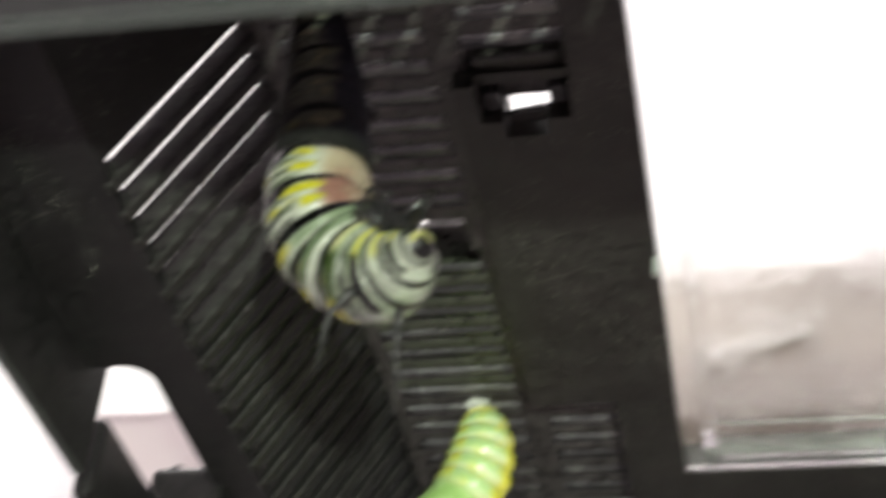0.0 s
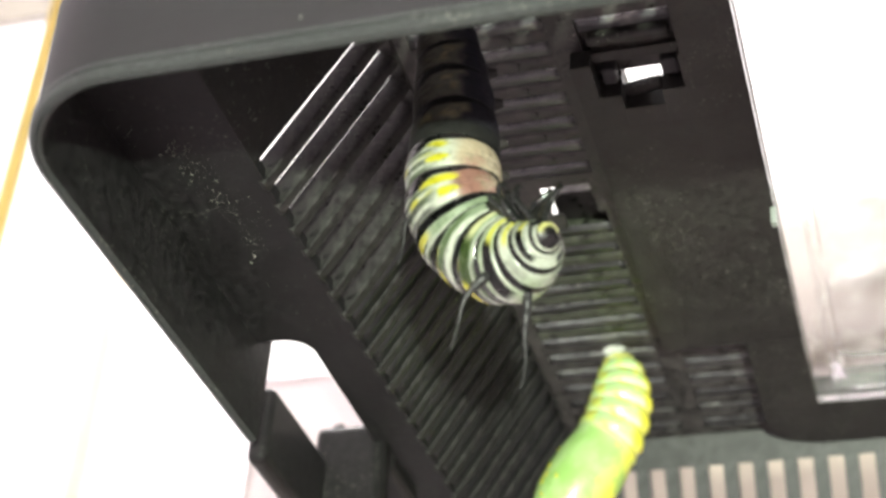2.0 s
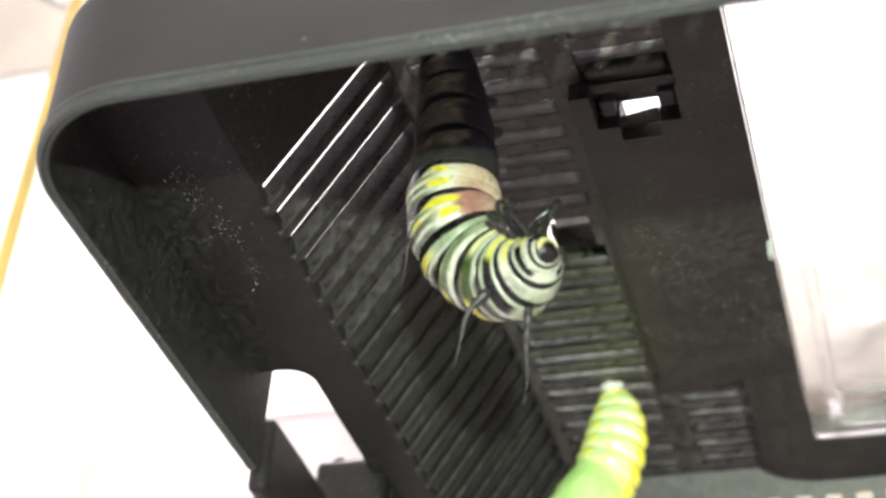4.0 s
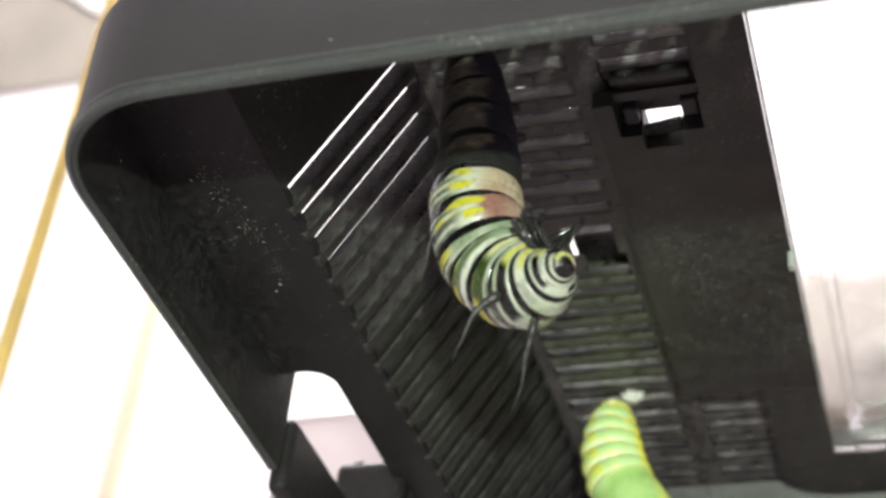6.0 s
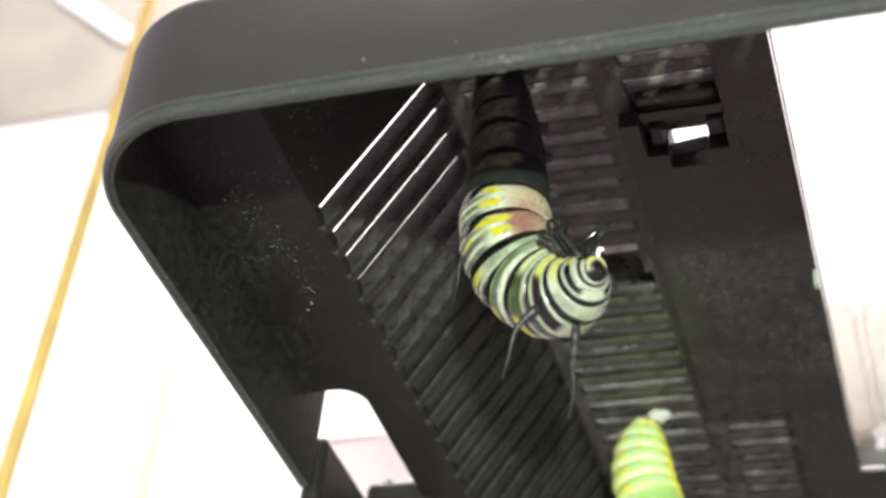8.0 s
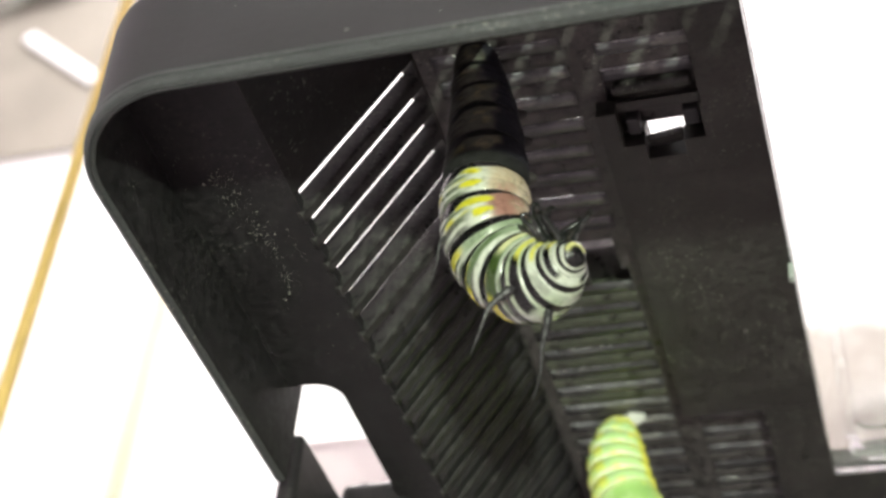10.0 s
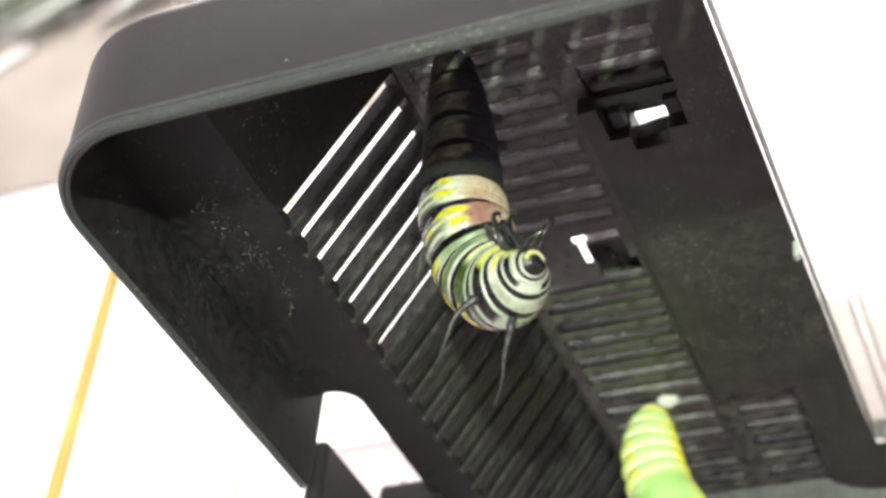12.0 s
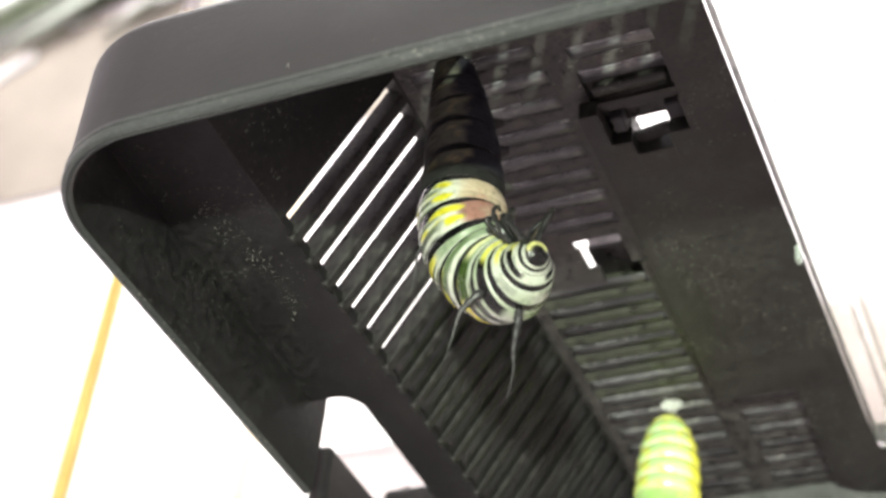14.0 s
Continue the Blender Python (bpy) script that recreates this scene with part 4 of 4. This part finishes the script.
# clusters on the ledge: centre, spread and number of flakes
DUST = [(-8.2, -4.2, 0.9, 0.8, 70), (-7.6, -1.2, 1.3, 1.4, 90), (-7.2, 3.0, 1.1, 1.9, 80), (-6.4, 7.5, 1.0, 2.2, 90), (-6.2, 13.0, 1.1, 2.6, 80), (-6.2, 22.0, 1.4, 4.5, 60), (-3.4, 8.0, 0.25, 1.8, 30), (-12.4, -9.0, 0.5, 2.6, 40)]


def silk(name, at, spread, count, seed, height=0.35, label="pad of fine white silk spun on the lid's slots"):
    """A small pad of spun silk threads pressed on the plate."""
    rng = random.Random(seed)
    bm = bmesh.new()
    for k in range(count):
        a, r = rng.uniform(0, 2 * math.pi), spread * rng.random() ** 0.7
        c = V((at[0] + r * math.cos(a), at[1] + r * math.sin(a), PLATE + 0.02 - height * rng.random() * (1 - r / spread)))
        d = V((rng.uniform(-1, 1), rng.uniform(-1, 1), rng.uniform(-0.25, 0.25))).normalized() * rng.uniform(0.5, 1.3)
        w = d.cross(V((0, 0, 1))).normalized() * 0.07
        up = V((0, 0, 0.07))
        hexa(bm, [c - d + w, c - d + up, c - d - w, c - d - up], [c + d + w, c + d + up, c + d - w, c + d - up])
    ob = new(name, mesh(name, bm, SILK))
    return tagged(ob, label, "silk pad")


silk("silk_pad", (23.5, 76.3), 0.8, 170, 3, 1.6)
silk("silk_pad", (19.1, 1.8), 2.4, 26, 4)

def dust():
    """White flakes lying in clusters on the ledge, the skirt and the plate."""
    rng = random.Random(21)
    bm = bmesh.new()

    def flake(c, r):
        long, a = rng.uniform(1.0, 2.6), rng.uniform(0, math.pi)
        way = V((math.cos(a), math.sin(a), 0)) * r * long
        vs = [bm.verts.new((V(c) + way * rng.uniform(-1, 1) + V((rng.uniform(-r, r), rng.uniform(-r, r), rng.uniform(-r, r))) * 0.7) * MM) for _ in range(4)]
        for tri in ((0, 1, 2), (0, 2, 3), (0, 3, 1), (1, 3, 2)):
            bm.faces.new([vs[i] for i in tri])

    for cx, cy, sx, sy, count in DUST:
        for _ in range(count):
            x, y = rng.gauss(cx, sx), rng.gauss(cy, sy)
            if -13.0 < x < -1.5:
                flake((x, y, -0.03), 0.03 + 0.15 * rng.random() ** 6)
    for _ in range(60):
        flake((X0 + WT + 0.05, rng.gauss(-12, 4), rng.gauss(-6.0, 1.6)), 0.04 + 0.16 * rng.random() ** 4)
    for _ in range(40):
        flake((rng.uniform(12, 29), rng.uniform(30, 100), PLATE - 0.05), 0.08 + 0.14 * rng.random() ** 2)
    for _ in range(25):
        flake((rng.uniform(30.5, 50), rng.uniform(24, 73), 18.25), 0.05 + 0.12 * rng.random() ** 3)
    for x, z, r in ((16.7, -8.6, 0.3), (4.0, -2.0, 0.1), (26.0, -8.0, 0.09), (9.0, 1.0, 0.08)):
        flake((x, Y0 + 0.12, z), r)
    ob = new("dust", mesh("dust", bm, MOTE))
    tagged(ob, "scattered white dust flakes on the black lid", "dust", kind="stuff")


dust()

# ---- what moves ----
# seconds and the swing of the wing case, in degrees to the camera's left
START = [(0.0, 35), (0.2, 40), (0.4, 25), (0.6, -10), (0.8, -44), (1.0, -59), (1.2, -69), (1.4, -30), (1.6, -3), (1.8, 22), (2.0, 35), (2.2, 36), (2.6, 10), (3.0, -35), (3.4, -15), (3.8, 25), (4.3, 35), (4.5, 35)]
MIDDLE = [(4.7, 15), (4.9, 5), (5.1, 25), (5.3, 25), (5.5, 15), (5.7, -3), (5.9, -25), (6.1, -30), (6.3, 0), (6.5, 30), (6.7, 35), (6.9, 38), (7.1, 35), (7.3, 20), (7.5, 12), (7.7, 3), (8.1, -28), (8.5, 5), (8.9, 35)]
END = [(9.4, 15), (9.8, -5), (10.0, -25), (10.3, 5), (10.6, 30), (10.9, 35), (11.2, 25), (11.5, 5), (11.8, -12), (12.0, -27), (12.2, -4), (12.5, 35), (12.7, 32), (12.9, 20), (13.1, 15), (13.3, 5), (13.5, 8), (13.7, 5), (14.0, 5)]
SWING = START + MIDDLE + END


# how far its tip hangs down on the stalk and lies aside, in millimetres
DROP = [(0.0, 0.0, 0.0), (0.2, 0.0, 0.0), (0.4, 0.7, 0.0), (0.6, 0.4, 0.0), (0.8, 0.0, 0.0), (4.0, 0.0, 0.0), (4.4, 0.0, -0.7), (4.6, 0.0, -0.7), (5.0, 0.0, 0.0), (6.1, 0.0, 0.0), (6.4, 1.2, 0.0), (6.8, 1.2, 0.0), (7.1, 0.4, 0.0), (7.4, 0.6, 0.3), (7.8, 0.0, 0.0), (9.6, 0.0, 0.0), (10.0, -1.0, 0.0), (10.3, 0.8, 0.0), (10.6, 0.9, 0.0),
        (10.9, 0.0, 0.0), (11.5, 0.0, 0.0), (11.8, -0.2, 0.0), (12.0, 0.0, 0.0), (12.2, 1.2, 0.3), (12.5, 1.0, 0.8), (13.1, 0.6, 0.4), (13.5, 1.2, -0.5), (14.0, 1.3, -0.5)]


def drop(t):
    for (a, *u), (b, *v) in zip(DROP, DROP[1:]):
        if t <= b:
            return [p + (q - p) * (t - a) / (b - a) for p, q in zip(u, v)]
    return DROP[-1][1:]


def chain(a, down, aside):
    """Poses of the pupa's pieces, in its own space, for a swing of a degrees."""
    a = math.degrees(math.atan(math.tan(radians(a)) * 0.8))
    p = V(((0.10 if a < 0 else 0.03) * a + aside, 0, -2.0 - down))
    poses = []
    n = len(PUPA_PIECES)
    for i in range(n):
        k = i / (n - 1)
        turn = a * (-0.35 + 1.45 * k)
        m = Matrix.Rotation(radians(turn), 4, "Y")
        poses.append(Matrix.Translation(p * MM) @ m)
        if i < n - 1:
            p = p + m.to_3x3() @ V((0, 0, -RINGS[i][0]))
    return poses


# seconds, how far the fore body turns (degrees, clockwise from below), draws up and the middle sways to the right (millimetres)
WRITHE = [(0.0, -12.0, 0.2, -0.2), (0.5, -12.5, 0.2, -0.2), (1.0, -12.5, 0.15, -0.3), (1.5, -10.0, -0.25, -0.5), (2.0, -8.0, -0.2, -0.2), (3.0, -5.0, 0.3, 0.0), (4.0, -9.5, 0.3, 0.0), (4.5, -10.0, 0.2, 0.0),
          (5.0, -7.0, -0.2, 0.0), (5.5, -3.4, -0.3, 0.0), (6.0, 0.4, 0.35, 0.0), (6.5, -4.0, 0.55, 0.0), (7.0, -10.0, 0.8, 0.2), (7.5, -7.5, 0.35, 0.0), (8.2, -9.0, 0.4, 0.0), (9.0, -3.0, 0.2, 0.0),
          (9.8, -3.0, 0.0, 0.0), (10.0, -2.5, 0.0, 0.0), (10.5, -6.5, 0.4, 0.0), (11.0, -4.0, -0.3, -0.2), (11.5, -1.0, -0.3, 0.6), (12.0, 0.0, 0.0, 0.9), (12.5, 6.0, 0.4, 0.45), (13.0, 1.7, 0.75, 0.2),
          (13.5, -1.4, 0.9, 0.2), (14.0, -3.7, 0.9, 0.2)]
WRITHE_AXIS, WRITHE_UP, WRITHE_SIDE, WRITHE_AT = V((-0.35, 0.69, 0.64)), V((0.19, -0.61, 0.77)), V((0.92, 0.39, 0.09)), V((22.1, 3.0, -7.4))


def writhe(s, turn, up, side):
    """The pose of body ring s in the caterpillar's space."""
    wt = (0.0, 0.35, 0.7, 1.0)[min(max(s - 5, 0), 3)]
    wu = (0.0, 0.15, 0.7, 1.0)[min(max(s - 4, 0), 3)]
    ws = (0.0, 0.5, 1.0, 1.0, 0.7, 0.3, 0.0)[min(max(s - 4, 0), 6)]
    c = (WRITHE_AT - ROOT) * MM
    return Matrix.Translation(c + WRITHE_UP * (up * wu * MM) + WRITHE_SIDE * (side * ws * MM)) @ Matrix.Rotation(radians(turn * wt), 4, WRITHE_AXIS) @ Matrix.Translation(-c)


def motions():
    table = [(t, chain(a, *drop(t))) for t, a in SWING]
    for i, ob in enumerate(PUPA_PIECES):
        walk(ob, [(t, poses[i]) for t, poses in table])
    for s, ob in enumerate(BODY_RINGS):
        if s > 4:
            walk(ob, [(t, writhe(s, *how)) for t, *how in WRITHE])


motions()
